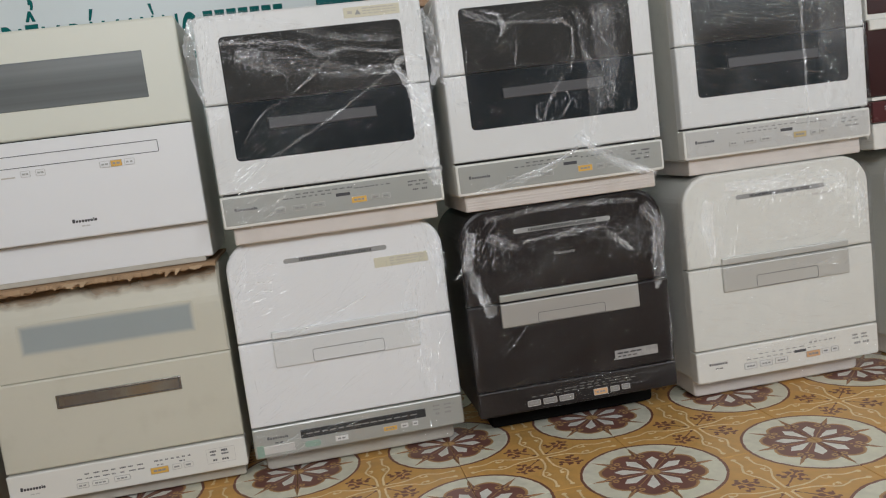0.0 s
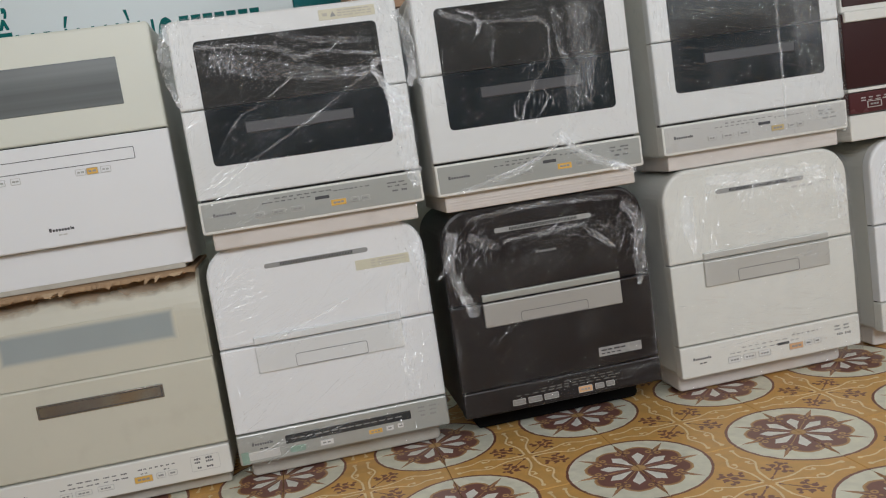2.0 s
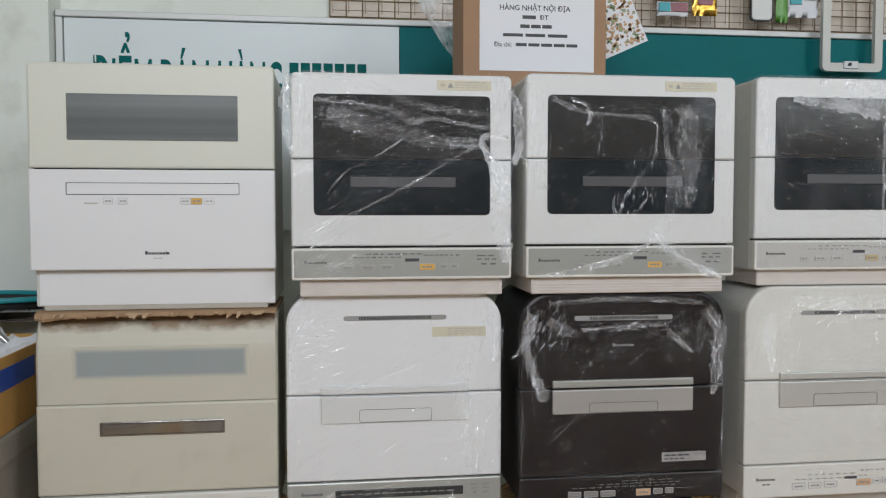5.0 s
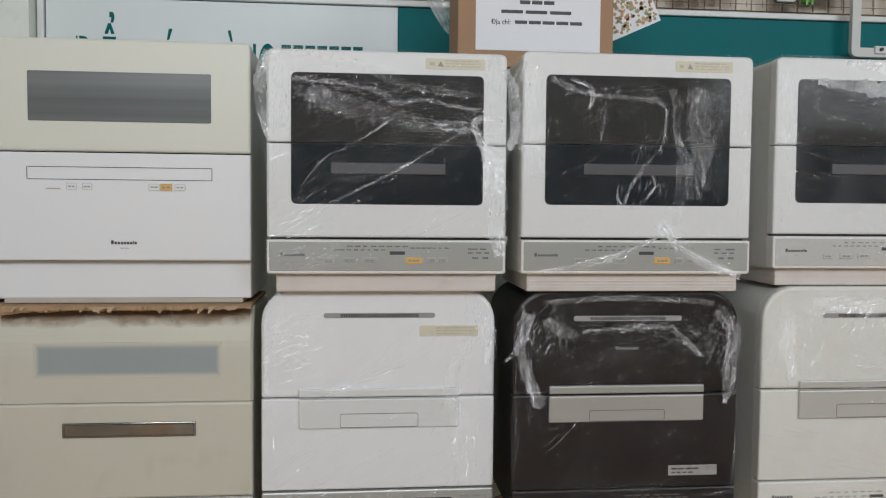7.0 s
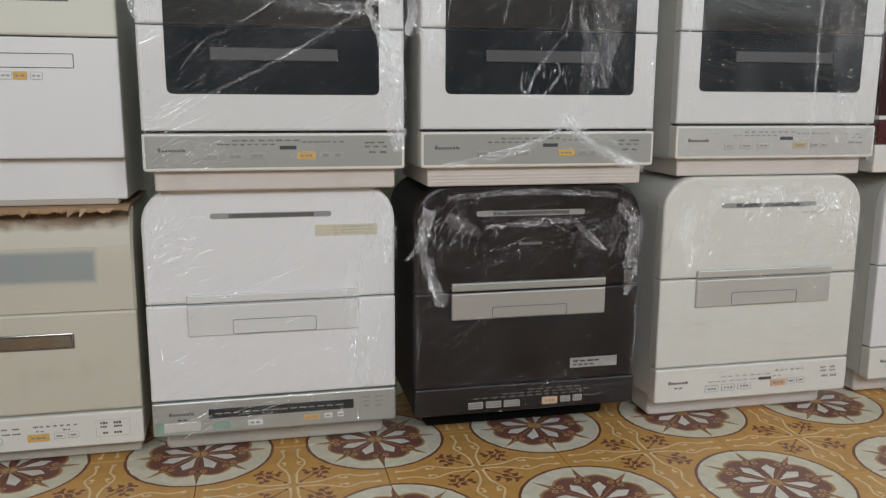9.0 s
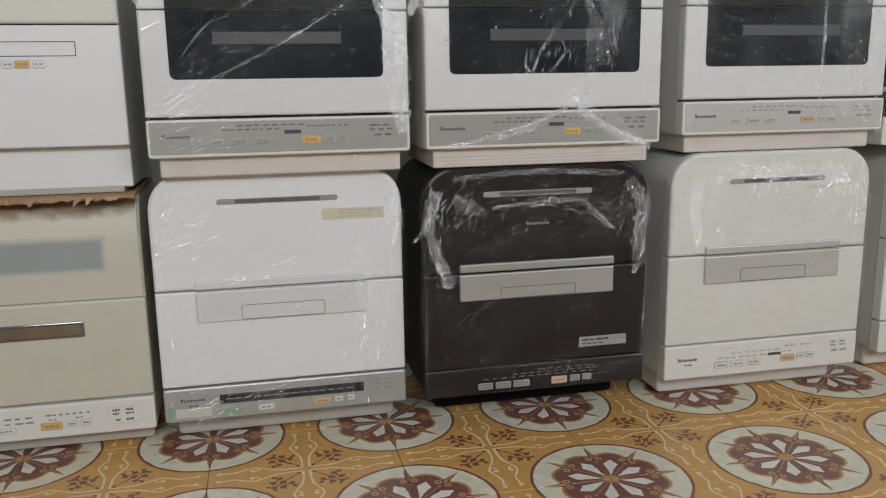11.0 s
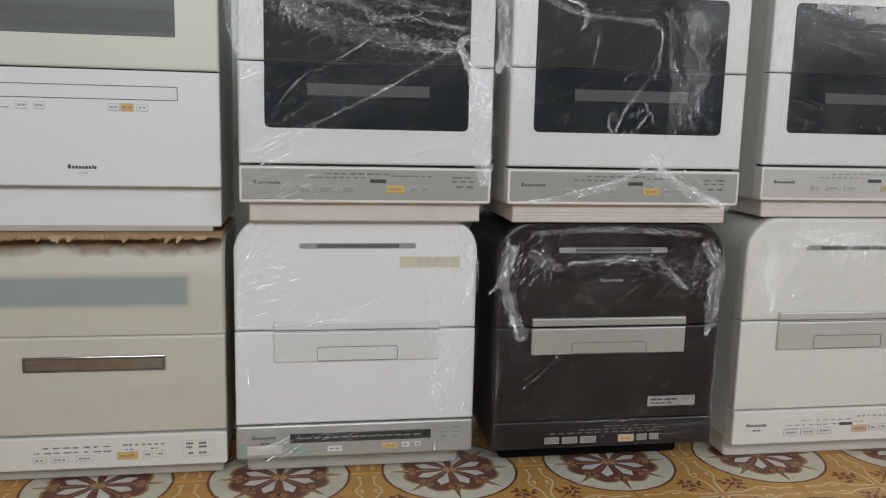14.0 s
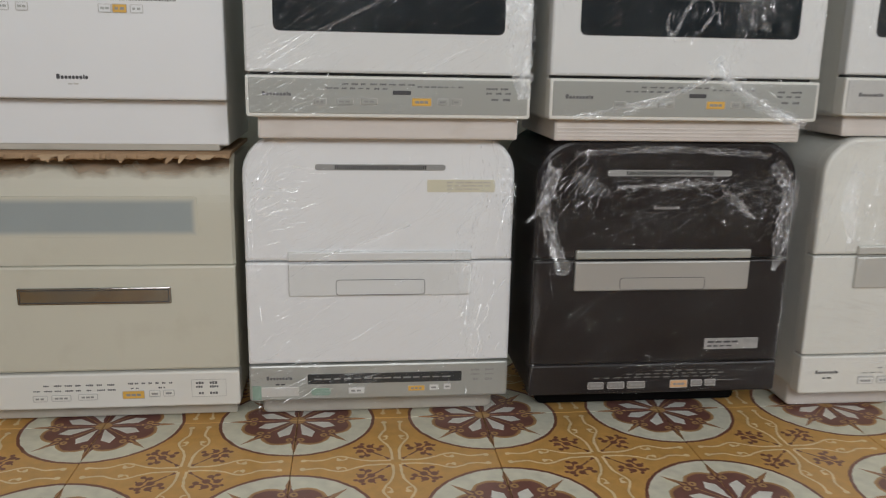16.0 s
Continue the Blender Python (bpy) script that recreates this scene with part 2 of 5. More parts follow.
    info = nt.nodes.new("ShaderNodeObjectInfo")
    tone = f("ADD", f("ADD", 0.72, f("MULTIPLY", grain.outputs[0], 0.45)), f("MULTIPLY", info.outputs["Random"], 0.10))
    sc = nt.nodes.new("ShaderNodeVectorMath")
    sc.operation = "SCALE"
    link(nt, colour, sc.inputs[0])
    link(nt, tone, sc.inputs["Scale"])
    link(nt, sc.outputs[0], p.inputs["Base Color"])
    link(nt, f("ADD", 0.24, f("MULTIPLY", grain.outputs[0], 0.22)), p.inputs["Roughness"])
    bp = nt.nodes.new("ShaderNodeBump")
    bp.inputs["Strength"].default_value, bp.inputs["Distance"].default_value = 0.06, 0.004
    link(nt, grain.outputs[0], bp.inputs["Height"])
    link(nt, bp.outputs[0], p.inputs["Normal"])
    return m


WHITE = mat("white_enamel", (0.80, 0.81, 0.82), 0.38, vary=0.02, bump=0.02)
COOLWHITE = mat("cool_white_enamel", (0.71, 0.72, 0.715), 0.40, vary=0.02, bump=0.02)
WARM = mat("warm_white_plastic", (0.75, 0.745, 0.70), 0.42, vary=0.02, bump=0.02)
GREYWHITE = mat("grey_white_plastic", (0.72, 0.72, 0.675), 0.42, vary=0.02, bump=0.02)
IVORY = mat("ivory_plastic", (0.70, 0.71, 0.625), 0.40, vary=0.03, bump=0.02)
BEIGE = mat("yellowed_beige_plastic", (0.61, 0.592, 0.495), 0.45, vary=0.05, bump=0.03, dirt=0.12)
BROWN = mat("dark_brown_enamel", (0.0142, 0.0110, 0.0114), 0.30, spec=0.28, vary=0.06, bump=0.02)
MAROON = mat("maroon_panel", (0.085, 0.022, 0.024), 0.28, vary=0.05, bump=0.01)
DARK = mat("dark_seam", (0.02, 0.02, 0.02), 0.7, bump=0.05)
# Near-black base colour imitates the deep shade under the panel.
BASESHADE = mat("base_recess_shade", (0.006, 0.006, 0.006), 0.8, spec=0.1, bump=0.05)
DIMPRINT = mat("dim_grey_print", (0.17, 0.165, 0.16), 0.6)
SILVER = mat("silver_paint", (0.42, 0.43, 0.405), 0.36, metal=0.35, vary=0.03, bump=0.02, fine=400)
HANDLEPALE = mat("pale_warm_silver", (0.56, 0.56, 0.53), 0.38, metal=0.25, vary=0.03, bump=0.02, fine=400)
KEYGREY = mat("grey_white_key", (0.26, 0.25, 0.24), 0.5)
SEAMBEIGE = mat("beige_seam", (0.30, 0.28, 0.22), 0.7)
HANDLE = mat("warm_silver_handle", (0.46, 0.455, 0.435), 0.36, metal=0.35, vary=0.03, bump=0.02, fine=400)
VENT = mat("vent_grey", (0.30, 0.30, 0.29), 0.5, vary=0.05)
# Dark colour for walls out of view, so glass and film reflect little.
DULL = mat("darkened_unseen_wall", (0.20, 0.19, 0.175), 0.85, vary=0.15, scale=2.0, bump=0.2, fine=40)
SILVERLIGHT = mat("light_silver_paint", (0.62, 0.62, 0.60), 0.33, metal=0.3, vary=0.03, bump=0.02, fine=400)
CHROME = mat("chrome_trim", (0.31, 0.30, 0.285), 0.10, metal=1.0, vary=0.05, bump=0.03, fine=60)
# Upper pane: the room's reflection is put into a lighter base colour.
GLASSREFLECT = mat("smoked_glass_with_reflection", (0.034, 0.034, 0.034), 0.07, vary=0.25, scale=5, bump=0.01)
GLASS = mat("smoked_door_glass", (0.0155, 0.020, 0.0245), 0.06, vary=0.15, bump=0.01)
# Bands in the colour imitate what the frosted pane reflects and shows inside.
FROSTBANDS = mat("frosted_window_with_bands", (0.155, 0.168, 0.168), 0.20, vary=0.9, scale=1.0, bump=0.02, stretch=(0.15, 1.0, 17.0))


def milky_window(name, inner, outer, cx, cz, hx, hz, soft):
    """Clouded plastic over a window: the pane's colour fades softly into the door's at its edges."""
    m = mat(name, inner, 0.5, vary=0.08, scale=5, bump=0.03)
    nt = m.node_tree
    p = nt.nodes["Principled BSDF"]
    pane = p.inputs["Base Color"].links[0].from_socket
    tc, xyz = nt.nodes.new("ShaderNodeTexCoord"), nt.nodes.new("ShaderNodeSeparateXYZ")
    link(nt, tc.outputs["Object"], xyz.inputs[0])
    edge = []
    for k, c, h in ((0, cx, hx), (2, cz, hz)):
        sub, ab, r = nt.nodes.new("ShaderNodeMath"), nt.nodes.new("ShaderNodeMath"), nt.nodes.new("ShaderNodeMapRange")
        sub.operation, ab.operation, r.interpolation_type = "SUBTRACT", "ABSOLUTE", "SMOOTHSTEP"
        link(nt, xyz.outputs[k], sub.inputs[0])
        sub.inputs[1].default_value = c
        link(nt, sub.outputs[0], ab.inputs[0])
        link(nt, ab.outputs[0], r.inputs["Value"])
        r.inputs["From Min"].default_value, r.inputs["From Max"].default_value = h - soft, h + soft
        edge.append(r.outputs[0])
    top, mx = nt.nodes.new("ShaderNodeMath"), nt.nodes.new("ShaderNodeMix")
    top.operation, mx.data_type = "MAXIMUM", "RGBA"
    link(nt, edge[0], top.inputs[0])
    link(nt, edge[1], top.inputs[1])
    link(nt, top.outputs[0], mx.inputs[0])
    link(nt, pane, mx.inputs[6])
    mx.inputs[7].default_value = (*outer, 1)
    link(nt, mx.outputs[2], p.inputs["Base Color"])
    return m


def ragged_patch_material(name, colour, z0, z1):
    """Brown colour in ragged patches, denser towards the upper edge."""
    m = mat(name, colour, 0.85, vary=0.2, scale=20, bump=0.15, fine=90)
    nt = m.node_tree
    p, out = nt.nodes["Principled BSDF"], nt.nodes["Material Output"]
    tc, xyz, n, r, add, mx, tr = (nt.nodes.new("ShaderNode" + k) for k in ("TexCoord", "SeparateXYZ", "TexNoise", "MapRange", "Math", "MixShader", "BsdfTransparent"))
    link(nt, tc.outputs["Object"], xyz.inputs[0])
    link(nt, tc.outputs["Object"], n.inputs["Vector"])
    n.inputs["Scale"].default_value, n.inputs["Detail"].default_value = 16, 5
    r.inputs["From Min"].default_value, r.inputs["From Max"].default_value = z0, z1
    r.inputs["To Min"].default_value, r.inputs["To Max"].default_value = -0.75, 0.75
    link(nt, xyz.outputs[2], r.inputs["Value"])
    n2 = nt.nodes.new("ShaderNodeMapRange")
    n2.inputs["From Min"].default_value, n2.inputs["From Max"].default_value = 0.3, 0.7
    link(nt, n.outputs[0], n2.inputs["Value"])
    add.operation, add.use_clamp = "ADD", True
    link(nt, n2.outputs[0], add.inputs[0])
    link(nt, r.outputs[0], add.inputs[1])
    half = nt.nodes.new("ShaderNodeMath")
    half.operation = "MULTIPLY"
    half.inputs[1].default_value = 0.85
    link(nt, add.outputs[0], half.inputs[0])
    link(nt, half.outputs[0], mx.inputs[0])
    link(nt, tr.outputs[0], mx.inputs[1])
    link(nt, p.outputs[0], mx.inputs[2])
    link(nt, mx.outputs[0], out.inputs[0])
    return m


FROSTBLUE = milky_window("milky_blue_grey_window", (0.33, 0.37, 0.37), (0.61, 0.592, 0.495), 0.007, 0.4395, 0.199, 0.0325, 0.008)
BROWNPATCH = ragged_patch_material("ragged_brown_patch", (0.27, 0.185, 0.115), 0.508, 0.552)
TORN = mat("torn_kraft_liner", (0.52, 0.37, 0.23), 0.9, vary=0.2, scale=30, bump=0.3, fine=120)
BLACKBAR = mat("black_display", (0.025, 0.027, 0.028), 0.25, vary=0.1)
PRINT = mat("dark_print", (0.06, 0.06, 0.065), 0.6)
LOGO = mat("grey_black_badge", (0.13, 0.13, 0.135), 0.5)
PRINTLIGHT = mat("pale_print", (0.55, 0.54, 0.52), 0.6)
KEYWHITE = mat("white_key", (0.74, 0.74, 0.72), 0.5)
KEYYELLOW = mat("amber_key", (0.74, 0.44, 0.09), 0.45, vary=0.08, scale=40)
KEYDULL = mat("dull_amber_key", (0.56, 0.44, 0.22), 0.5, vary=0.08, scale=40)
KEYPALE = mat("faded_orange_key", (0.70, 0.42, 0.22), 0.5, vary=0.08, scale=40)
LABELYELLOW = mat("yellowed_warning_label", (0.64, 0.61, 0.47), 0.5, vary=0.05, scale=30)
LABELSILVER = mat("silver_label", (0.40, 0.40, 0.40), 0.35, metal=0.3, vary=0.45, scale=60)
GREENINK = mat("green_label", (0.26, 0.38, 0.31), 0.5, vary=0.2, scale=60)
BASEPINK = mat("rose_grey_base_plastic", (0.66, 0.61, 0.57), 0.5, vary=0.04, bump=0.04, dirt=0.15)
BASEGREY = mat("scuffed_grey_base_plastic", (0.50, 0.47, 0.41), 0.55, vary=0.08, bump=0.06, dirt=0.35)
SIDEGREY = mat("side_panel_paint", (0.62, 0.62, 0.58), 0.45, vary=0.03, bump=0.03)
CARDBOARD = mat("corrugated_cardboard", (0.40, 0.26, 0.15), 0.85, vary=0.12, scale=12, bump=0.25, fine=220, dirt=0.2)
KRAFT = mat("brown_carton", (0.36, 0.22, 0.13), 0.8, vary=0.08, scale=9, bump=0.15, fine=180)
CARTON = mat("ochre_carton", (0.56, 0.32, 0.09), 0.75, vary=0.14, scale=8, bump=0.15, fine=120, dirt=0.25)
BLUETAPE = mat("blue_tape", (0.02, 0.08, 0.42), 0.35, vary=0.12, scale=15)
PAPER = mat("white_paper", (0.78, 0.79, 0.82), 0.8, vary=0.03, bump=0.05)
PLASTER = mat("off_white_plaster", (0.82, 0.86, 0.80), 0.85, vary=0.07, scale=2.5, bump=0.2, fine=40, dirt=0.3, dirt_col=(0.36, 0.32, 0.25))
CEILING = mat("ceiling_paint", (0.45, 0.45, 0.44), 0.9, vary=0.05, bump=0.1)
SIGNWHITE = mat("pale_sign_sheet", (0.72, 0.78, 0.78), 0.4, vary=0.04, scale=3, bump=0.03)
TEAL = mat("teal_vinyl", (0.006, 0.150, 0.160), 0.55, spec=0.15, vary=0.08, scale=5, bump=0.04)
TEALINK = mat("teal_letter_vinyl", (0.006, 0.135, 0.130), 0.65, spec=0.1, vary=0.05)
ALU = mat("aluminium_frame", (0.62, 0.63, 0.62), 0.5, metal=0.25, vary=0.06, bump=0.05)
WIRE = mat("rusty_wire", (0.27, 0.20, 0.15), 0.55, metal=0.4, vary=0.2, scale=40)
GRIDBACK = mat("beige_tiled_wall", (0.62, 0.55, 0.47), 0.6, vary=0.12, scale=14, bump=0.1, random_tone=0.08)
GROUT = mat("tile_joint", (0.26, 0.18, 0.10), 0.9, vary=0.15, scale=30, bump=0.2)
GOLDPACK = mat("gold_foil_packet", (0.75, 0.45, 0.08), 0.2, metal=0.7, vary=0.15, scale=30, bump=0.3, fine=60)
REDPACK = mat("wine_red_print", (0.22, 0.03, 0.05), 0.35, vary=0.15, scale=30)
GREENPACK = mat("green_plastic", (0.12, 0.32, 0.06), 0.35, vary=0.15, scale=30)
CYANPACK = mat("cyan_print", (0.03, 0.36, 0.42), 0.4, vary=0.08, scale=30)
BLACKPLASTIC = mat("black_plastic", (0.025, 0.026, 0.028), 0.5, bump=0.1)
TEALPLASTIC = mat("turquoise_plastic", (0.02, 0.30, 0.34), 0.35, vary=0.06)
FRAMEGREY = mat("light_grey_moulded_plastic", (0.62, 0.62, 0.58), 0.45, vary=0.04, bump=0.05)
SACK = mat("grey_woven_sack", (0.36, 0.34, 0.29), 0.7, vary=0.2, scale=10, bump=0.4, fine=150, dirt=0.4)
STEEL = mat("dull_steel_tube", (0.5, 0.5, 0.48), 0.28, metal=0.9, vary=0.1, scale=20)
PICTUREGREEN = mat("leaf_print", (0.28, 0.33, 0.18), 0.5, vary=0.4, scale=60)
PICTUREINK = mat("autumn_print", (0.52, 0.30, 0.14), 0.5, vary=0.5, scale=60, dirt=0.6, dirt_col=(0.40, 0.36, 0.22))
FILM = film_material("stretch_film", 0.014, 0.10, -32, 0.8, 0.54, 0.004)
FILMDENSE = film_material("stretch_film_dense", 0.044, 0.16, 12, 0.9, 0.52, 0.010)
BUNCH = film_material("bunched_film", 0.13, 0.22, -60, 0.9, 0.50, 0.02)
SOFTBUNCH = film_material("loose_film", 0.060, 0.16, -70, 0.9, 0.52, 0.010)
FOLDGLINTS = fold_glint_material("film_fold_glints", 0.92, 0.62)
# White film ropes, and the painted flash at the top of U4.
ROPEFLASH = film_material("white_film_rope_and_flash", 0.34, 0.25, -75, 0.9, 0.48, 0.03)
SOFTGLINTS = fold_glint_material("soft_fold_glints", 0.70, 0.60)
BAGFILM = film_material("clear_bag_film", 0.55, 0.4, 75, 0.8, 0.5, 0.06)
TILE = tile_material()

# ---- builders ----
def part(name, bm, material, parent, label="", at=(0, 0, 0), smooth=False, kind=""):
    """Links a bmesh as one mesh object under a thing or a part."""
    me = bpy.data.meshes.new(name)
    bmesh.ops.recalc_face_normals(bm, faces=bm.faces)
    if smooth:
        for fc in bm.faces:
            fc.smooth = True
    bm.to_mesh(me)
    bm.free()
    me.materials.append(material)
    ob = new(name, me)
    ob.parent = parent
    ob.location = at
    return tagged(ob, label, kind=kind)


def thing(name, at, label, category, group="", turn=0.0):
    ob = new(name)
    ob.empty_display_size = 0.05
    ob.location, ob.rotation_euler = at, (0, 0, radians(turn))
    return tagged(ob, label, category, group)


def outline(x0, x1, z0, z1, rt=0.006, rb=0.006, n=6):
    """Corner-rounded rectangle in x and z, counter-clockwise, with its own radius above and below."""
    pts = []
    for cx, cz, a0, r in ((x1 - rb, z0 + rb, -90, rb), (x1 - rt, z1 - rt, 0, rt), (x0 + rt, z1 - rt, 90, rt), (x0 + rb, z0 + rb, 180, rb)):
        steps = n if r > 0.02 else 3
        for i in range(steps + 1):
            a = radians(a0 + 90 * i / steps)
            pts.append((cx + r * math.cos(a), cz + r * math.sin(a)))
    return pts


def prism(pts, y0, y1, b=0.003, bm=None):
    """A slab of that outline from y0 back to y1, its front edge rounded by b."""
    bm = bm or bmesh.new()
    xs, zs = [q[0] for q in pts], [q[1] for q in pts]
    mx, mz, hw, hh = (min(xs) + max(xs)) / 2, (min(zs) + max(zs)) / 2, (max(xs) - min(xs)) / 2, (max(zs) - min(zs)) / 2
    rings = []
    for y, inset in ((y0, b), (y0 + 0.3 * b, 0.3 * b), (y0 + b, 0.0), (y1, 0.0)):
        kx, kz = 1 - inset / max(hw, inset * 1.5), 1 - inset / max(hh, inset * 1.5)
        rings.append([bm.verts.new((mx + (x - mx) * kx, y, mz + (z - mz) * kz)) for x, z in pts])
    n = len(pts)
    for p, q in zip(rings, rings[1:]):
        for i in range(n):
            bm.faces.new((p[i], p[(i + 1) % n], q[(i + 1) % n], q[i]))
    bm.faces.new(rings[0])
    bm.faces.new(rings[-1][::-1])
    return bm


def box(x0, x1, y0, y1, z0, z1, b=0.002, bm=None):
    return prism(outline(x0, x1, z0, z1, min(b, (z1 - z0) / 3), min(b, (z1 - z0) / 3)), y0, y1, b, bm)


def frame_ring(x0, x1, z0, z1, t, y0, y1, r=0.004):
    """A flat frame of width t round a rectangle."""
    bm = bmesh.new()
    po, pi = outline(x0, x1, z0, z1, r, r), outline(x0 + t, x1 - t, z0 + t, z1 - t, max(r - t, 0.001), max(r - t, 0.001))
    rings = []
    for y in (y0, y1):
        rings.append(([bm.verts.new((x, y, z)) for x, z in po], [bm.verts.new((x, y, z)) for x, z in pi]))
    n = min(len(po), len(pi))
    for i in range(n):
        j = (i + 1) % n
        (of, jf), (ob_, jb) = rings
        bm.faces.new((of[i], of[j], jf[j], jf[i]))
        bm.faces.new((ob_[i], jb[i], jb[j], ob_[j]))
        bm.faces.new((of[i], ob_[i], ob_[j], of[j]))
        bm.faces.new((jf[i], jf[j], jb[j], jb[i]))
    return bm


def tube(points, radius, sides=8, bm=None):
    """A round bar along a line of points."""
    bm = bm or bmesh.new()
    pts = [Vector(q) for q in points]
    last = None
    for i, q in enumerate(pts):
        d = (pts[min(i + 1, len(pts) - 1)] - pts[max(i - 1, 0)]).normalized()
        s = d.cross(Vector((0.12, 0.31, 0.94))).normalized()
        t = d.cross(s)
        ring = [bm.verts.new(q + radius * (math.cos(2 * math.pi * k / sides) * s + math.sin(2 * math.pi * k / sides) * t)) for k in range(sides)]
        if last:
            for k in range(sides):
                bm.faces.new((last[k], last[(k + 1) % sides], ring[(k + 1) % sides], ring[k]))
        else:
            bm.faces.new(ring[::-1])
        last = ring
    bm.faces.new(last)
    return bm


def bars(rows, y, rng, thick=0.0006, fine=False):
    """Unreadable print as plain bars: rows of (x0, x1, z, height, words)."""
    bm = bmesh.new()
    if fine:
        for x0, x1, z, h, words in rows:
            step, g = (x1 - x0) / words, max(h, 0.0034)
            for i in range(words):
                for k in range(max(1, int(step * rng.uniform(0.6, 0.85) / (g * 0.92)))):
                    a, q = x0 + i * step + k * g * 0.92, g * rng.uniform(0.34, 0.5)
                    bm.faces.new([bm.verts.new((xx, y - thick, zz)) for xx, zz in ((a, z - q), (a + g * 0.74, z - q), (a + g * 0.74, z + q), (a, z + q))])
        return bm
    for x0, x1, z, h, words in rows:
        step = (x1 - x0) / words
        for i in range(words):
            a = x0 + i * step
            box(a + step * 0.06, a + step * rng.uniform(0.7, 0.94), y - thick, y + 0.0005, z - h / 2, z + h / 2, 0.0002, bm)
    return bm


def badge(x0, x1, z, h, y):
    """A maker's badge as a row of plain rounded blocks, the first one taller."""
    bm = bmesh.new()
    step = (x1 - x0) / 8.6
    x = x0
    for k, (wide, tall) in enumerate(((1.1, 1.5), (1, 1), (1, 1), (1, 1), (0.9, 1), (1, 1), (1, 1), (0.5, 1.4), (0.95, 1))):
        prism(outline(x, x + step * wide * 0.80, z - h / 2, z - h / 2 + h * tall, h * 0.28, h * 0.28), y - 0.0006, y + 0.0005, 0.0002, bm)
        x += step * wide
    return bm


def lettering(text, height, width, depth=0.001, bold=0.0):
    """Raised letters of the built-in font, scaled to that cap height and width, lower left at the origin, facing -y."""
    cu = bpy.data.curves.new("letters", "FONT")
    cu.body, cu.size, cu.extrude, cu.offset, cu.resolution_u = text, 1.0, 0.02, bold, 4
    tmp = new("letters", cu)
    bpy.context.view_layer.update()
    me = bpy.data.meshes.new_from_object(tmp.evaluated_get(bpy.context.evaluated_depsgraph_get()))
    bpy.data.objects.remove(tmp)
    bm = bmesh.new()
    bm.from_mesh(me)
    xs = [q.co.x for q in bm.verts]
    x0, w = min(xs), max(xs) - min(xs)
    for q in bm.verts:
        q.co = Vector(((q.co.x - x0) / w * width, -q.co.z / 0.02 * depth, q.co.y / 0.69 * height))
    return bm


def half_width(z, w, h, r):
    """Half the width of a round-shouldered front at height z."""
    if z <= h - r:
        return w / 2
    return w / 2 - r + math.sqrt(max(r * r - (z - h + r) ** 2, 0))


shapes = {}


def on_front(parent, x, z):
    """Whether a place lies on the front of a wrapped appliance."""
    w, h, r, z0 = shapes[parent.name]
    return z0 < z < h - 0.003 and abs(x) < half_width(z, w, h, r) - 0.002


def wrap(parent, w, h, r, z0, seed, material, gap=0.004, skirt=0.2, crumple=0.0025):
    """Stretch film drawn over the front, sides and top of an appliance, wrinkled."""
    bm = bmesh.new()
    nx, nz = 44, 44
    hh = h + gap
    grid = []
    for j in range(nz + 1):
        z = z0 + (hh - z0) * j / nz
        hw = half_width(min(z, hh - 0.0005), w + 2 * gap, hh, max(r, 0.006) + gap)
        row = []
        for i in range(nx + 1):
            x = (2 * i / nx - 1) * hw
            q = Vector((x * 9 + seed * 3.1, z * 13 + seed, seed * 1.7))
            y = -gap - crumple * (noise.noise(q) + 0.7 * noise.noise(q * 3.3) + 0.4)
            row.append(bm.verts.new((x, min(y, -0.0012), z)))
        grid.append(row)
    for j in range(nz):
        for i in range(nx):
            bm.faces.new((grid[j][i], grid[j][i + 1], grid[j + 1][i + 1], grid[j + 1][i]))
    rim = [grid[j][0] for j in range(nz + 1)] + [grid[nz][i] for i in range(1, nx + 1)] + [grid[j][nx] for j in range(nz - 1, -1, -1)]
    for k in range(1, 7):
        back = []
        for q in rim:
            c = q.co
            y = skirt * k / 6
            s = 1 + 0.012 * noise.noise(Vector((c.x * 7 + seed, y * 20, c.z * 7)))
            back.append(bm.verts.new((c.x * s + (0.002 if c.x > 0 else -0.002), y, c.z + 0.002 * noise.noise(Vector((c.x * 20, y * 30, c.z * 5))))))
        for i in range(len(rim) - 1):
            bm.faces.new((rim[i], rim[i + 1], back[i + 1], back[i]))
        rim = back
    shapes[parent.name] = (w, h, r, z0)
    ob = part("plastic_wrap", bm, material, parent, "clear wrinkled stretch film", smooth=True)
    ob.visible_shadow = False
    return ob


def facet_strip(bm, line, lift, nx, nz, rng):
    """A strip of little facets along a line of (x, z, half width, lean), each turned a little its own way."""
    for (xa, za, wa, aa), (xb, zb, wb, ab) in zip(line, line[1:]):
        mx, mz = (xa + xb) / 2, (za + zb) / 2
        fx, fz = nx + rng.gauss(0, 0.08), nz + rng.gauss(0, 0.08)
        quad = []
        for x, z, w, lean, sgn in ((xa, za, wa, aa, 1), (xa, za, wa, aa, -1), (xb, zb, wb, ab, -1), (xb, zb, wb, ab, 1)):
            px, pz = x - math.sin(lean) * w * sgn, z + math.cos(lean) * w * sgn
            quad.append(bm.verts.new((px, min(-0.0045, -lift + fx * (px - mx) + fz * (pz - mz)), pz)))
        bm.faces.new(quad)


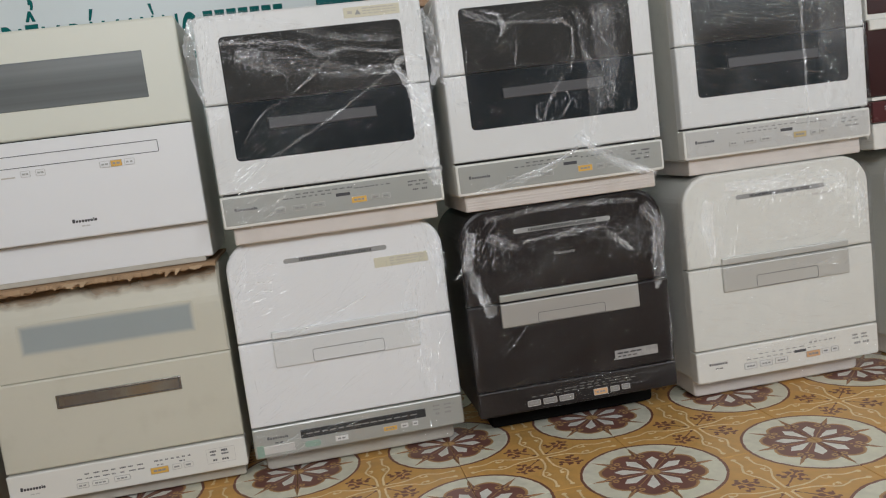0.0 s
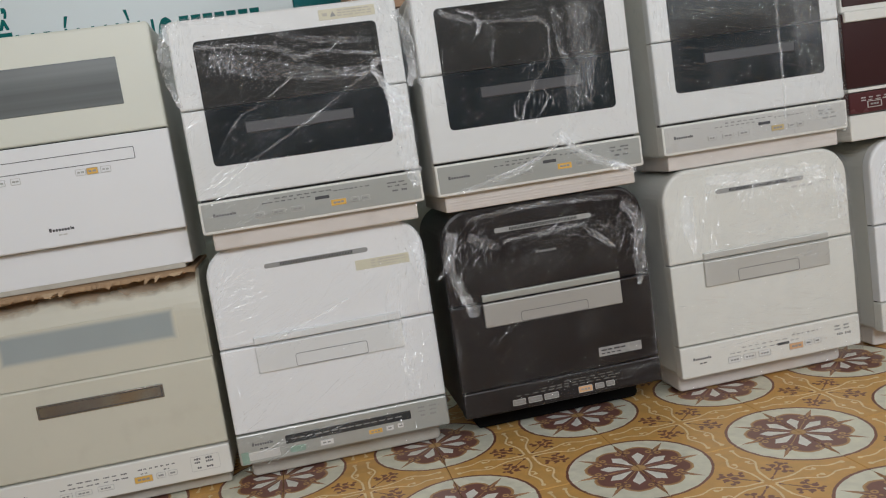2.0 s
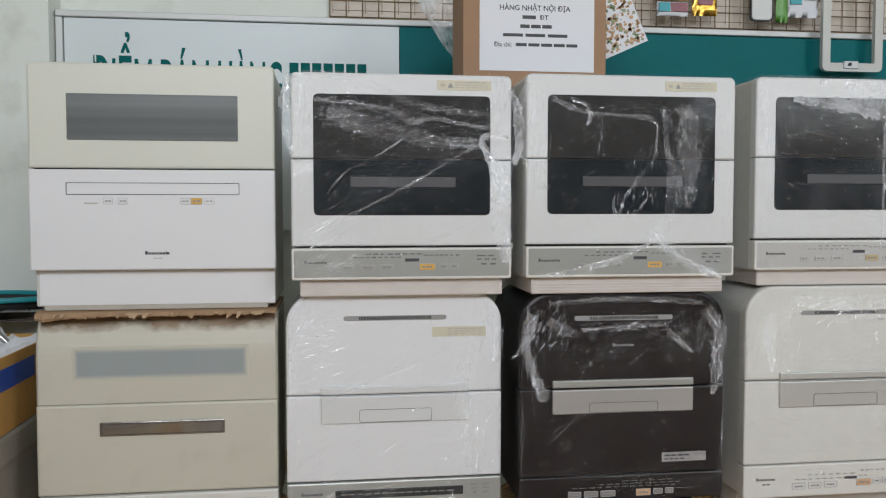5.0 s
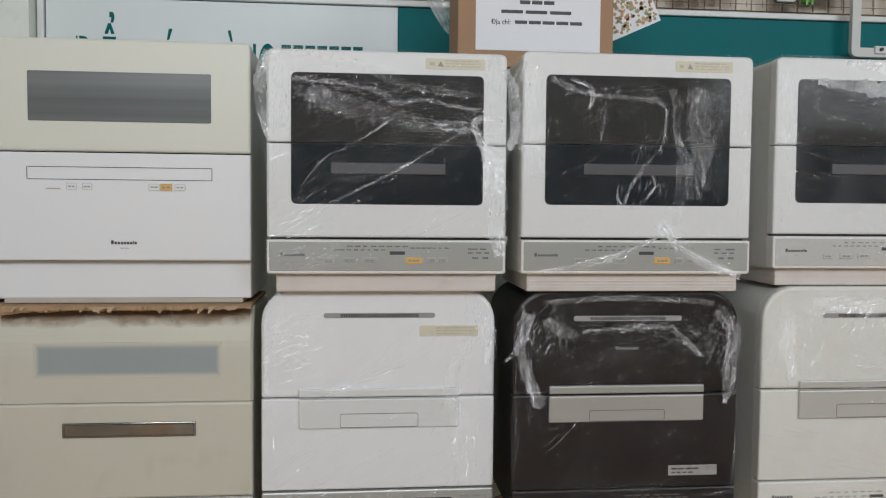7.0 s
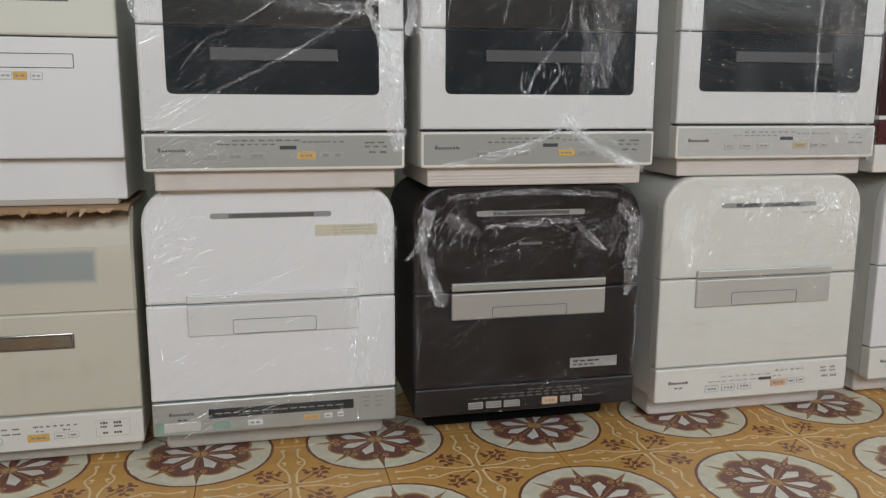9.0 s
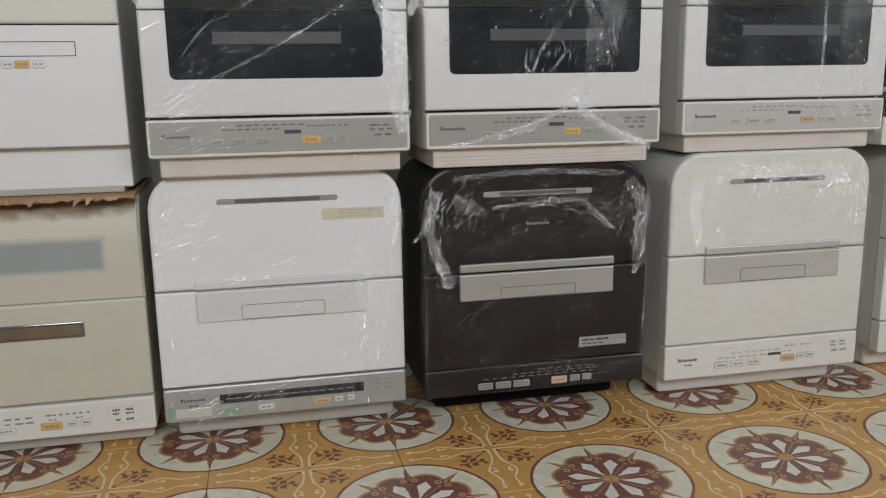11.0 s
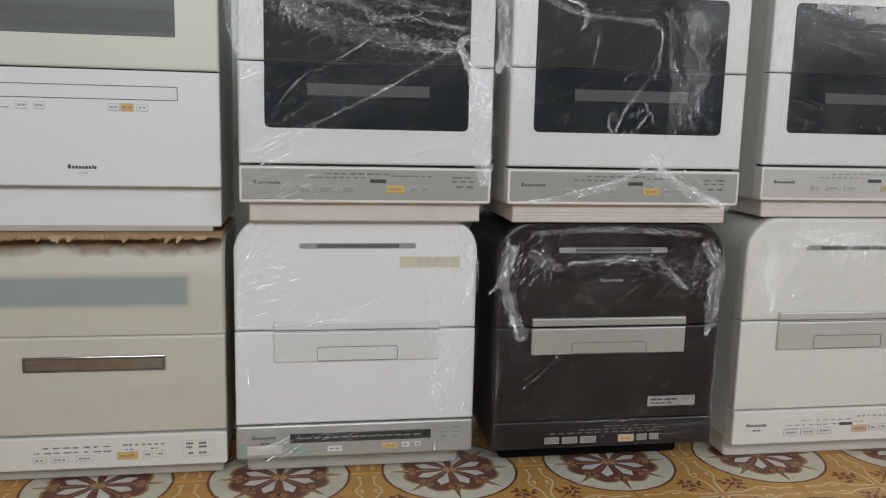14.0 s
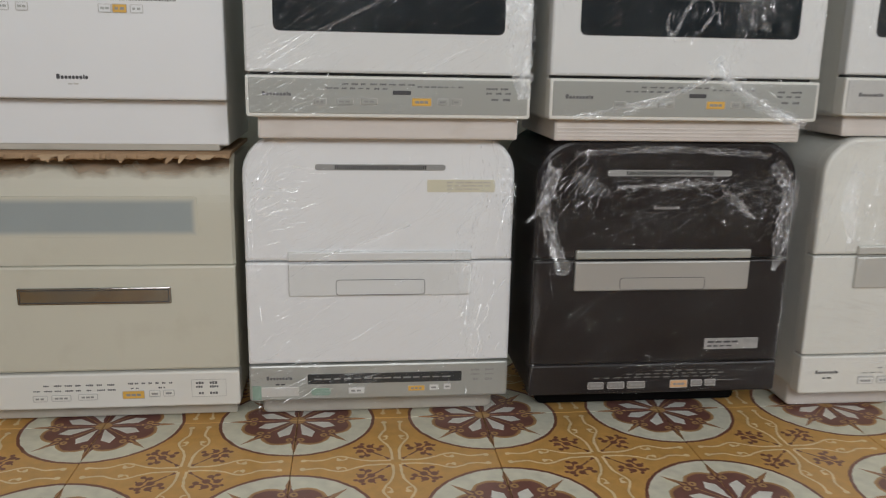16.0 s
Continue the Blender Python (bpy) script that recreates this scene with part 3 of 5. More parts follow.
def creases(wrapper, clusters, seed, face=0.2, thin=1.0, gap=0.006, folds=None):
    """White strips that imitate glints along sharp folds of the film, broken here and there along their length:
    clusters of (x, z, spread x, spread z, lean, number, length, width).
    """
    rng = random.Random(seed)
    bm = bmesh.new()
    for cx, cz, sx, sz, lean, count, length, width in clusters:
        long_fold = length > 0.02
        for _ in range(max(2, int(count * (0.55 if long_fold else 1.15)))):
            x, z = rng.gauss(cx, sx), rng.gauss(cz, sz)
            a = radians(lean + rng.gauss(0, 5 if long_fold else 14))
            ln = length * (3.2 if long_fold else 1.3) * rng.uniform(0.3, 1.3)
            wd = width * thin * rng.choice((0.3, 0.4, 0.55, 0.9))
            bend, phase = rng.uniform(-0.25, 0.25), rng.uniform(0, 90)
            nx, nz = rng.gauss(-0.05, 0.14), rng.gauss(face, 0.12)
            lift = gap + rng.uniform(0, 0.003)
            n = max(3, int(ln / 0.0045))
            run = []
            for k in range(n + 1):
                t = k / n - 0.5
                # noise breaks a long strip into dashes, like a glint that comes and goes
                catch = 0.45 + 1.5 * noise.noise(Vector((phase, t * ln * 95, 1.0))) if long_fold else 1.0
                px, pz = x + ln * t * math.cos(a + bend * t), z + ln * t * math.sin(a + bend * t)
                if catch > 0.12 and on_front(wrapper.parent, px, pz):
                    run.append((px, pz, wd * min(catch, 1.0) * (1 - (2 * t) ** 2 * 0.8) * 0.5, a + bend * t))
                    continue
                if len(run) > 1:
                    facet_strip(bm, run, lift, nx, nz, rng)
                run = []
            if len(run) > 1:
                facet_strip(bm, run, lift, nx, nz, rng)
    ob = part("film_crease_glint", bm, folds or FOLDGLINTS, wrapper, "painted white glints on sharp folds in the film", kind="stuff")
    ob.visible_shadow = False
    return ob


def gather(wrapper, path, seed, soft=False, face=0.2, gap=0.0065, film=None):
    """Film bunched along a line: a faint crumpled sheet, and on it many fine white strips and specks that imitate
    glints on its ridges.
    """
    rng = random.Random(seed)
    pts = []
    for i in range(len(path) - 1):
        p0, p1, p2, p3 = (Vector(path[max(0, min(len(path) - 1, i + k))]) for k in (-1, 0, 1, 2))
        steps = max(4, int((Vector(p2[:2]) - Vector(p1[:2])).length / 0.004))
        for k in range(steps):
            t = k / steps
            pts.append(0.5 * (2 * p1 + (p2 - p0) * t + (2 * p0 - 5 * p1 + 4 * p2 - p3) * t * t + (3 * p1 - p0 - 3 * p2 + p3) * t ** 3))
    pts.append(Vector(path[-1]))
    n = len(pts)
    side = []
    for i in range(n):
        d = pts[min(i + 1, n - 1)] - pts[max(i - 1, 0)]
        d = Vector((d.x, d.y)).normalized()
        side.append(Vector((-d.y, d.x)))

    def spot(i, s, jitter):
        q = pts[i]
        wd = max(q.z, 0.002) * (1 + 0.5 * noise.noise(Vector((i * 0.35, seed * 3.7, 0 if s < 0 else 5))))
        off = s * wd + jitter * min(wd, 0.012)
        return q.x + side[i].x * off, q.y + side[i].y * off, wd

    bm = bmesh.new()
    rows = []
    for i in range(n):
        row = []
        for k in range(9):
            s = k / 8 - 0.5
            n1, n2 = noise.noise(Vector((seed * 5.3 + i * 0.5, k * 0.9, seed))), noise.noise(Vector((seed * 2.1 + i * 1.3, k * 1.9, seed + 9)))
            x, z, wd = spot(i, s, 0.25 * n2)
            lift = gap + 0.003 + min(wd, 0.02) * (0.2 * n1 + 0.14 * n2) * (1 - (2 * s) ** 4)
            row.append(bm.verts.new((x, -max(lift, 0.0045), z)))
        rows.append(row)
    for p, q in zip(rows, rows[1:]):
        for k in range(8):
            bm.faces.new((p[k], p[k + 1], q[k + 1], q[k]))
    sheet = part("film_gather", bm, film or (SOFTBUNCH if soft else BUNCH), wrapper, "bunched whitish film", smooth=True)
    sheet.visible_shadow = False
    bm = bmesh.new()
    mean = sum(q.z for q in pts) / n
    count = int((4 + n * mean * 45) * ((0.4 if mean > 0.015 else 1.6) if soft else 1.3))
    for _ in range(count):
        i0, ln = rng.randrange(n), rng.randint(3, 12 if soft else 18)
        s = rng.uniform(-0.5, 0.5)
        phase, drift = rng.uniform(0, 99), rng.uniform(-0.05, 0.05)
        wid = rng.choice((0.0002, 0.0004, 0.0006, 0.0011))
        lift = gap + 0.004 + rng.uniform(0, 0.004)
        line = []
        for k in range(ln):
            i = i0 + k
            if i > n - 1:
                break
            x, z, wd = spot(i, max(-0.55, min(0.55, s + drift * k)), 0.8 * noise.noise(Vector((phase, k * 0.5, 1))))
            w2 = wid * (0.4 + abs(noise.noise(Vector((phase, k * 0.9, 3)))) * 1.6) * 0.5
            line.append((x, z, w2, math.atan2(-side[i].x, side[i].y)))
        facet_strip(bm, line, lift, rng.gauss(-0.05, 0.2), rng.gauss(face, 0.2), rng)
    for _ in range(count // 2):
        i = rng.randrange(n)
        x, z, wd = spot(i, rng.uniform(-0.55, 0.55), 0)
        s = rng.uniform(0.0006, 0.0022)
        a = rng.uniform(0, 6.28)
        y = -gap - 0.005
        bm.faces.new([bm.verts.new((x + s * math.cos(a + b) * rng.uniform(0.5, 1.3), y - rng.uniform(-0.5, 0.5) * s, z + s * math.sin(a + b))) for b in (0, 1.7, 3.4, 4.9)])
    ridge = part("film_ridge_glint", bm, FOLDGLINTS, wrapper, "painted white glints on fine ridges of gathered film", kind="stuff")
    ridge.visible_shadow = False
    return sheet


def keys(parent, y, rows):
    """Small keys of a control panel: (x, z, width, height, material, lit label)."""
    for x, z, w, h, m, lab in rows:
        part("key", box(x - w / 2, x + w / 2, y - 0.0016, y + 0.001, z - h / 2, z + h / 2, 0.0008), m, parent, lab)
        part("key_outline", frame_ring(x - w / 2 - 0.0012, x + w / 2 + 0.0012, z - h / 2 - 0.0012, z + h / 2 + 0.0012, 0.0009, y - 0.0012, y + 0.001, 0.0022), PRINTLIGHT, parent)
    marks = [(x - w * 0.36, x + w * 0.38, z, h * 0.34, max(1, int(w / 0.011))) for x, z, w, h, m, lab in rows if w > 0.013]
    part("key_print", bars(marks, y - 0.0016, random.Random(len(rows)), 0.0004), VENT, parent, kind="stuff")

# ---- the shop: walls, ceiling, shop front ----
X0, X1, YF, YB, TOP = -2.3, 5.3, -2.6, 2.96, 3.4


def slab(name, x0, x1, y0, y1, z0, z1, material, label, category):
    bm = bmesh.new()
    bmesh.ops.create_cube(bm, size=1.0)
    for q in bm.verts:
        q.co = Vector(((x0 + x1) / 2 + q.co.x * (x1 - x0), (y0 + y1) / 2 + q.co.y * (y1 - y0), (z0 + z1) / 2 + q.co.z * (z1 - z0)))
    return tagged(part(name, bm, material, None), label, category, kind="structure")


slab("wall_back", X0 - 0.2, X1 + 0.2, YB, YB + 0.2, 0, TOP, PLASTER, "off-white plastered back wall with stains", "wall")
# Unseen side and front walls, coloured dark to keep reflections and fill low.
slab("wall_left", X0 - 0.2, X0, YF, YB, 0, TOP, DULL, "unseen side wall, coloured dark to keep reflections dim", "wall")
slab("wall_right", X1, X1 + 0.2, YF, YB, 0, TOP, DULL, "unseen side wall, coloured dark to keep reflections dim", "wall")
slab("ceiling", X0 - 0.2, X1 + 0.2, YF - 0.2, YB + 0.2, TOP, TOP + 0.15, CEILING, "plain unseen ceiling, greyed to lower the fill light", "ceiling")
front = slab("wall_front", X0 - 0.2, X1 + 0.2, YF - 0.2, YF, 0, 1.5, DULL, "unseen front wall with two wide openings, coloured dark to keep reflections dim", "wall")
for x0, x1, z0, z1 in ((X0 - 0.2, X1 + 0.2, 3.3, TOP), (X0 - 0.2, -2.0, 1.5, 3.3), (-2.0, 1.4, 1.5, 2.0), (1.4, 2.9, 1.5, 3.3), (5.1, X1 + 0.2, 1.5, 3.3)):
    p = slab("wall_panel", x0, x1, YF - 0.2, YF, z0, z1, DULL, "", "")
    p.parent = front
# pilaster at the left end of the sign
slab("wall_pilaster", -1.75, -0.980, 2.84, YB - 0.002, 0, TOP, PLASTER, "off-white plastered pilaster with worn edge", "wall")


# ---- appliances ----
def arched_washer(at, label, kind, turn=0.0, w=0.536, h=0.606, d=0.344, seed=1, split=0.367, panel_top=0.1435, foot_in=0.068, side_shift=0.0):
    """Dishwasher with round shoulders, split door, wide handle plate and a control panel on a set-back base."""
    t = thing("dishwasher", at, label, "dishwasher", "stacked dishwashers", turn)
    r = 0.078
    main = {"white": WHITE, "brown": BROWN, "cream": GREYWHITE, "pale": WHITE}[kind]
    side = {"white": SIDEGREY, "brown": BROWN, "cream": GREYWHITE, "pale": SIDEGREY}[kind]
    plate = {"white": COOLWHITE, "brown": HANDLE, "cream": HANDLEPALE, "pale": SILVERLIGHT}[kind]
    panel = {"white": SILVER, "brown": BROWN, "cream": WARM, "pale": WARM}[kind]
    # the brown machine's base is painted black for the shade of its recess
    foot = {"white": BASEGREY, "brown": BASESHADE, "cream": BASEPINK, "pale": BASEPINK}[kind]
    rng = random.Random(seed)
    a, c, v = w / 2, side_shift, split
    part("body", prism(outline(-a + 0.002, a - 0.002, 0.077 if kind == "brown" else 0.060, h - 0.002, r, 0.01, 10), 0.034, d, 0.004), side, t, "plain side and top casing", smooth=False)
    part("seam", prism(outline(-a + 0.006, a - 0.006, 0.082, h - 0.006, r, 0.01, 10), 0.024, 0.036, 0.001), DARK, t)
    up = part("upper_door", prism(outline(-a, a, v + 0.0015, h, r, 0.003, 10), 0, 0.03, 0.007), main, t)
    lo = part("lower_door", prism(outline(-a, a, panel_top + (0.0012 if kind == "brown" else 0.0035), v - 0.0015, 0.003, 0.003), 0, 0.03, 0.004), main, t)
    low_edge = 0.077 if kind == "brown" else 0.058
    cp = part("control_panel", prism(outline(-a, a, low_edge, panel_top, 0.003, 0.006), -0.002, 0.03, 0.004), panel, t)
    part("base", prism(outline(-a + (0.05 if kind == "brown" else 0.018), a - 0.020, 0.0, low_edge + 0.004, 0.004, 0.012), foot_in, d - 0.01, 0.006), foot, t, "set-back base")
    # vent slot with its fine slats
    vent = part("vent", prism(outline(c - 0.128, c + 0.128, 0.537, 0.549, 0.0055, 0.0055), -0.0012, 0.004, 0.0006), VENT, up, "narrow grey air vent")
    bm = bmesh.new()
    for i in range(46):
        x = c - 0.088 + i * 0.176 / 45
        box(x - 0.0011, x + 0.0011, -0.0022, 0.0, 0.539, 0.547, 0.0003, bm)
    part("vent_slat", bm, DARK, vent, kind="stuff")
    # handle plate, its upper lip on the upper door, the grip on the lower
    part("handle_lip", prism(outline(c - 0.184, c + 0.184, v + 0.0025, v + 0.021, 0.003, 0.001), -0.007, 0.004, 0.003), SILVER if kind == "brown" else plate, up)
    hp = part("handle_plate", prism(outline(c - 0.184, c + 0.184, v - (0.064 if kind == "brown" else 0.071), v - 0.0025, 0.001, 0.004), -0.006, 0.004, 0.003), plate, lo)
    part("grip", frame_ring(c - 0.09, c + 0.09, v - (0.062 if kind == "brown" else 0.0685), v - 0.036, 0.0011, -0.0068, -0.005, 0.006), LOGO, hp)
    # logo as a plain bar
    if kind == "brown":
        part("logo", badge(-0.028, 0.028, 0.473, 0.0055, 0.0), DIMPRINT, up, "small dull badge bars", kind="stuff")
    else:
        part("logo", badge(-a + 0.035, -a + 0.089, 0.1065, 0.0056, -0.002), LOGO, cp, "dark badge bars", kind="stuff")
        part("model_mark", bars([(-a + 0.052, -a + 0.074, 0.094, 0.003, 2)], -0.0024, rng), PRINT, cp, kind="stuff")
    y = -0.002
    if kind == "white":
        part("display", prism(outline(-a + 0.118, a - 0.098, 0.093, 0.115, 0.002, 0.002), y - 0.001, y + 0.001, 0.0004), BLACKBAR, cp, "long black display strip")
        part("display_print", bars([(-a + 0.13, a - 0.12, 0.104, 0.0025, 14)], y - 0.0014, rng), VENT, cp, kind="stuff")
        keys(cp, y, [(-0.05, 0.077, 0.032, 0.012, KEYWHITE, ""), (0.075, 0.079, 0.034, 0.011, KEYYELLOW, "amber start key"), (0.112, 0.080, 0.018, 0.011, KEYWHITE, ""), (0.140, 0.081, 0.014, 0.011, KEYWHITE, "")])
        part("panel_print", bars([(0.19, 0.25, 0.117, 0.005, 2), (0.19, 0.25, 0.107, 0.004, 2), (0.195, 0.245, 0.096, 0.006, 2)], y, rng, fine=True), VENT, cp, kind="stuff")
        part("sticker", prism(outline(-a + 0.012, -a + 0.10, 0.068, 0.088, 0.001, 0.001), y - 0.001, y + 0.001, 0.0003), SILVERLIGHT, cp, "torn pale sticker")
        part("sticker", prism(outline(-a + 0.006, -a + 0.024, 0.062, 0.092, 0.001, 0.001), y - 0.0016, y, 0.0003), GREENINK, cp, "green sticker scrap")
        part("sticker", prism(outline(-a + 0.125, -a + 0.165, 0.068, 0.084, 0.006, 0.006), y - 0.0012, y, 0.0003), GREENINK, cp, "green and white round-cornered sticker")
        lab = part("warning_label", prism(outline(0.092, 0.228, 0.494, 0.519, 0.001, 0.001), -0.001, 0.001, 0.0003), LABELYELLOW, up, "yellowed warning label")
        part("label_print", bars([(0.13, 0.222, 0.5135, 0.003, 5), (0.13, 0.222, 0.507, 0.003, 6), (0.13, 0.2, 0.5005, 0.0025, 4)], -0.001, rng), BASEGREY, lab, kind="stuff")
    elif kind == "brown":
        keys(cp, y, [(-0.125, 0.097, 0.032, 0.013, KEYGREY, ""), (-0.082, 0.097, 0.034, 0.013, KEYGREY, ""), (-0.038, 0.097, 0.036, 0.013, KEYGREY, ""), (0.055, 0.097, 0.036, 0.015, KEYPALE, "pale orange start key"), (0.094, 0.098, 0.022, 0.012, KEYGREY, ""), (0.124, 0.0985, 0.020, 0.012, KEYGREY, "")])
        part("panel_print", bars([(-0.13, 0.15, 0.1135, 0.003, 13), (-0.06, 0.16, 0.1205, 0.003, 11), (0.0, 0.14, 0.1275, 0.0024, 6)], y, rng, fine=True), DIMPRINT, cp, kind="stuff")
        lab = part("label", prism(outline(0.104, 0.222, 0.172, 0.196, 0.001, 0.001), -0.001, 0.001, 0.0003), LABELSILVER, lo, "silver specification label")
        part("label_print", bars([(0.11, 0.18, 0.188, 0.004, 4), (0.11, 0.165, 0.179, 0.003, 4)], -0.001, rng), PRINT, lab, kind="stuff")
    else:
        keys(cp, y, [(-0.115, 0.086, 0.034, 0.014, KEYWHITE, ""), (-0.07, 0.087, 0.034, 0.014, KEYWHITE, ""), (-0.025, 0.088, 0.034, 0.014, KEYWHITE, ""), (0.07, 0.090, 0.040, 0.016, KEYPALE, "faded orange start key"), (0.107, 0.092, 0.020, 0.013, KEYWHITE, ""), (0.135, 0.093, 0.020, 0.013, KEYWHITE, "")])
        bm = bmesh.new()
        for kx in (-0.115, -0.07, -0.025, 0.107, 0.135):
            kw = 0.018 if kx < 0 else 0.011
            bmk = frame_ring(kx - kw, kx + kw, 0.079 if kx < 0 else 0.085, 0.096 if kx < 0 else 0.100, 0.0008, y - 0.002, y, 0.002)
            me = bpy.data.meshes.new("ring")
            bmk.to_mesh(me)
            bmk.free()
            bm.from_mesh(me)
            bpy.data.meshes.remove(me)
        part("key_outline", bm, PRINTLIGHT, cp, kind="stuff")
        part("panel_print", bars([(-0.125, 0.05, 0.104, 0.003, 9), (-0.09, 0.05, 0.115, 0.003, 7), (0.06, 0.15, 0.122, 0.005, 6), (0.19, 0.245, 0.121, 0.006, 2), (0.19, 0.245, 0.112, 0.005, 2), (0.195, 0.245, 0.098, 0.007, 2), (0.055, 0.085, 0.108, 0.003, 2)], y, rng, fine=True), VENT, cp, kind="stuff")
        part("lamp_strip", box(0.015, 0.05, y - 0.001, y + 0.001, 0.100, 0.107, 0.0003), PRINT, cp)
        part("door_print", bars([(0.10, 0.17, 0.523, 0.006, 3), (0.18, 0.215, 0.526, 0.003, 3)], -0.0004, rng), PRINTLIGHT, up, kind="stuff")
    return t


def window_washer(at, label, warm=False, turn=0.0, w=0.531, h=0.534, d=0.335, seed=1, sticker=True):
    """Square-shouldered dishwasher: a smoked window with a grip bar across the split door, silver control panel, stepped base."""
    t = thing("dishwasher", at, label, "dishwasher", "stacked dishwashers", turn)
    rng = random.Random(seed)
    a = w / 2
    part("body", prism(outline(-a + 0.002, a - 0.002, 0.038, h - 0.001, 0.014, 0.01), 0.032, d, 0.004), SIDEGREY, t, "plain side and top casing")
    part("seam", prism(outline(-a + 0.006, a - 0.006, 0.042, h - 0.005, 0.012, 0.008), 0.022, 0.034, 0.001), DARK, t)
    door = part("upper_door", prism(outline(-a, a, 0.3315, h, 0.014, 0.002), 0, 0.028, 0.005), COOLWHITE, t)
    low = part("lower_door", prism(outline(-a, a, 0.123, 0.329, 0.002, 0.003), 0, 0.028, 0.005), COOLWHITE, t)
    cp = part("control_panel", prism(outline(-a, a, 0.042, 0.1175, 0.003, 0.006), -0.004, 0.03, 0.003), WARM, t)
    part("panel_face", prism(outline(-a + 0.006, a - 0.006, 0.049, 0.113, 0.002, 0.003), -0.0055, 0.001, 0.001), SILVER if not warm else SILVERLIGHT, cp, "brushed silver control strip")
    part("base", prism(outline(-a + 0.018, a - 0.018, 0.0, 0.044, 0.003, 0.004), 0.018, d - 0.01, 0.004), BASEPINK, t, "set-back pinkish base")
    for z in (0.010, 0.017, 0.024) if seed == 3 else ():
        part("base_rib", box(-a + 0.022, a - 0.022, 0.0165, 0.02, z - 0.0015, z + 0.0015, 0.0005), BASEPINK, t)
    # window: two panes that meet at the split, the upper tinted lighter for its reflection
    part("window_pane", prism(outline(-0.213, 0.213, 0.3315, 0.484, 0.012, 0.001), -0.0022, 0.004, 0.002), GLASSREFLECT, door, "smoked dark glass")
    pane = part("window_pane", prism(outline(-0.213, 0.213, 0.196, 0.330, 0.001, 0.012), -0.0022, 0.004, 0.002), GLASS, low, "smoked dark glass")
    part("grip_bar", prism(outline(-0.127, 0.127, 0.263, 0.288, 0.002, 0.002), -0.007, 0.0, 0.002), mat_grip, pane, "dark grey grip bar")
    y = -0.0055
    part("logo", badge(-a + 0.03, -a + 0.085, 0.0835, 0.0054, y), LOGO, cp, "dark badge bars", kind="stuff")
    keys(cp, y, [(0.058, 0.072, 0.036, 0.014, KEYDULL if warm else KEYYELLOW, "amber start key"), (-0.13, 0.071, 0.022, 0.011, SILVERLIGHT if warm else SILVER, ""), (-0.085, 0.0715, 0.03, 0.011, SILVERLIGHT if warm else SILVER, ""), (-0.04, 0.072, 0.03, 0.011, SILVERLIGHT if warm else SILVER, ""), (0.098, 0.0725, 0.018, 0.011, SILVERLIGHT if warm else SILVER, ""), (0.124, 0.0725, 0.018, 0.011, SILVERLIGHT if warm else SILVER, "")])
    part("lamp_strip", box(0.004, 0.038, y - 0.0008, y + 0.001, 0.085, 0.0925, 0.0003), PRINT, cp)
    part("panel_print", bars([(-0.12, 0.0, 0.0955, 0.003, 8), (-0.09, 0.05, 0.1035, 0.003, 8), (0.05, 0.14, 0.1, 0.003, 7), (0.18, 0.235, 0.098, 0.004, 2), (0.18, 0.235, 0.0895, 0.004, 3), (0.19, 0.235, 0.078, 0.005, 2)], y, rng, fine=True), LOGO if not warm else VENT, cp, kind="stuff")
    if sticker:
        lab = part("warning_label", prism(outline(0.082, 0.215, 0.497, 0.521, 0.001, 0.001), -0.0012, 0.001, 0.0003), LABELYELLOW, door, "yellowed warning label")
        part("label_print", bars([(0.125, 0.205, 0.516, 0.003, 5), (0.125, 0.208, 0.510, 0.0025, 7), (0.125, 0.208, 0.504, 0.0025, 6), (0.09, 0.105, 0.509, 0.007, 1)], -0.0012, rng), BASEGREY, lab, kind="stuff")
        bm = bmesh.new()
        tri = [bm.verts.new(q) for q in ((0.108, -0.0018, 0.503), (0.122, -0.0018, 0.503), (0.115, -0.0018, 0.515))]
        bm.faces.new(tri)
        part("warning_triangle", bm, VENT, lab)
    return t


mat_grip = mat("grip_bar_grey", (0.085, 0.085, 0.09), 0.32, vary=0.05)

U2 = window_washer((0.068, 2.076, 0.609), "white dishwasher with smoked window and silver panel, wrapped in clear film", seed=2)
U3 = window_washer((0.628, 2.043, 0.612), "white dishwasher with smoked window, loosely wrapped in crumpled film", seed=3)
U4 = window_washer((1.234, 2.080, 0.622), "white dishwasher with smoked window and pale panel under shiny film", warm=True, seed=4, sticker=False)
L2 = arched_washer((0.052, 2.125, 0.008), "white round-shouldered dishwasher with silver panel, film-wrapped, on the floor", "white", seed=12, split=0.353, panel_top=0.135)
L3 = arched_washer((0.623, 2.076, 0.005), "dark brown dishwasher with silver handle, its top wrapped in film", "brown", seed=13, foot_in=0.13)
L4 = arched_washer((1.221, 2.085, 0.008), "cream-white round-shouldered dishwasher with silver handle, wrapped in film", "cream", seed=14, h=0.612, side_shift=0.010)
L5 = arched_washer((1.863, 2.13, 0.008), "pale white round-shouldered dishwasher at the end of the row", "pale", seed=15)


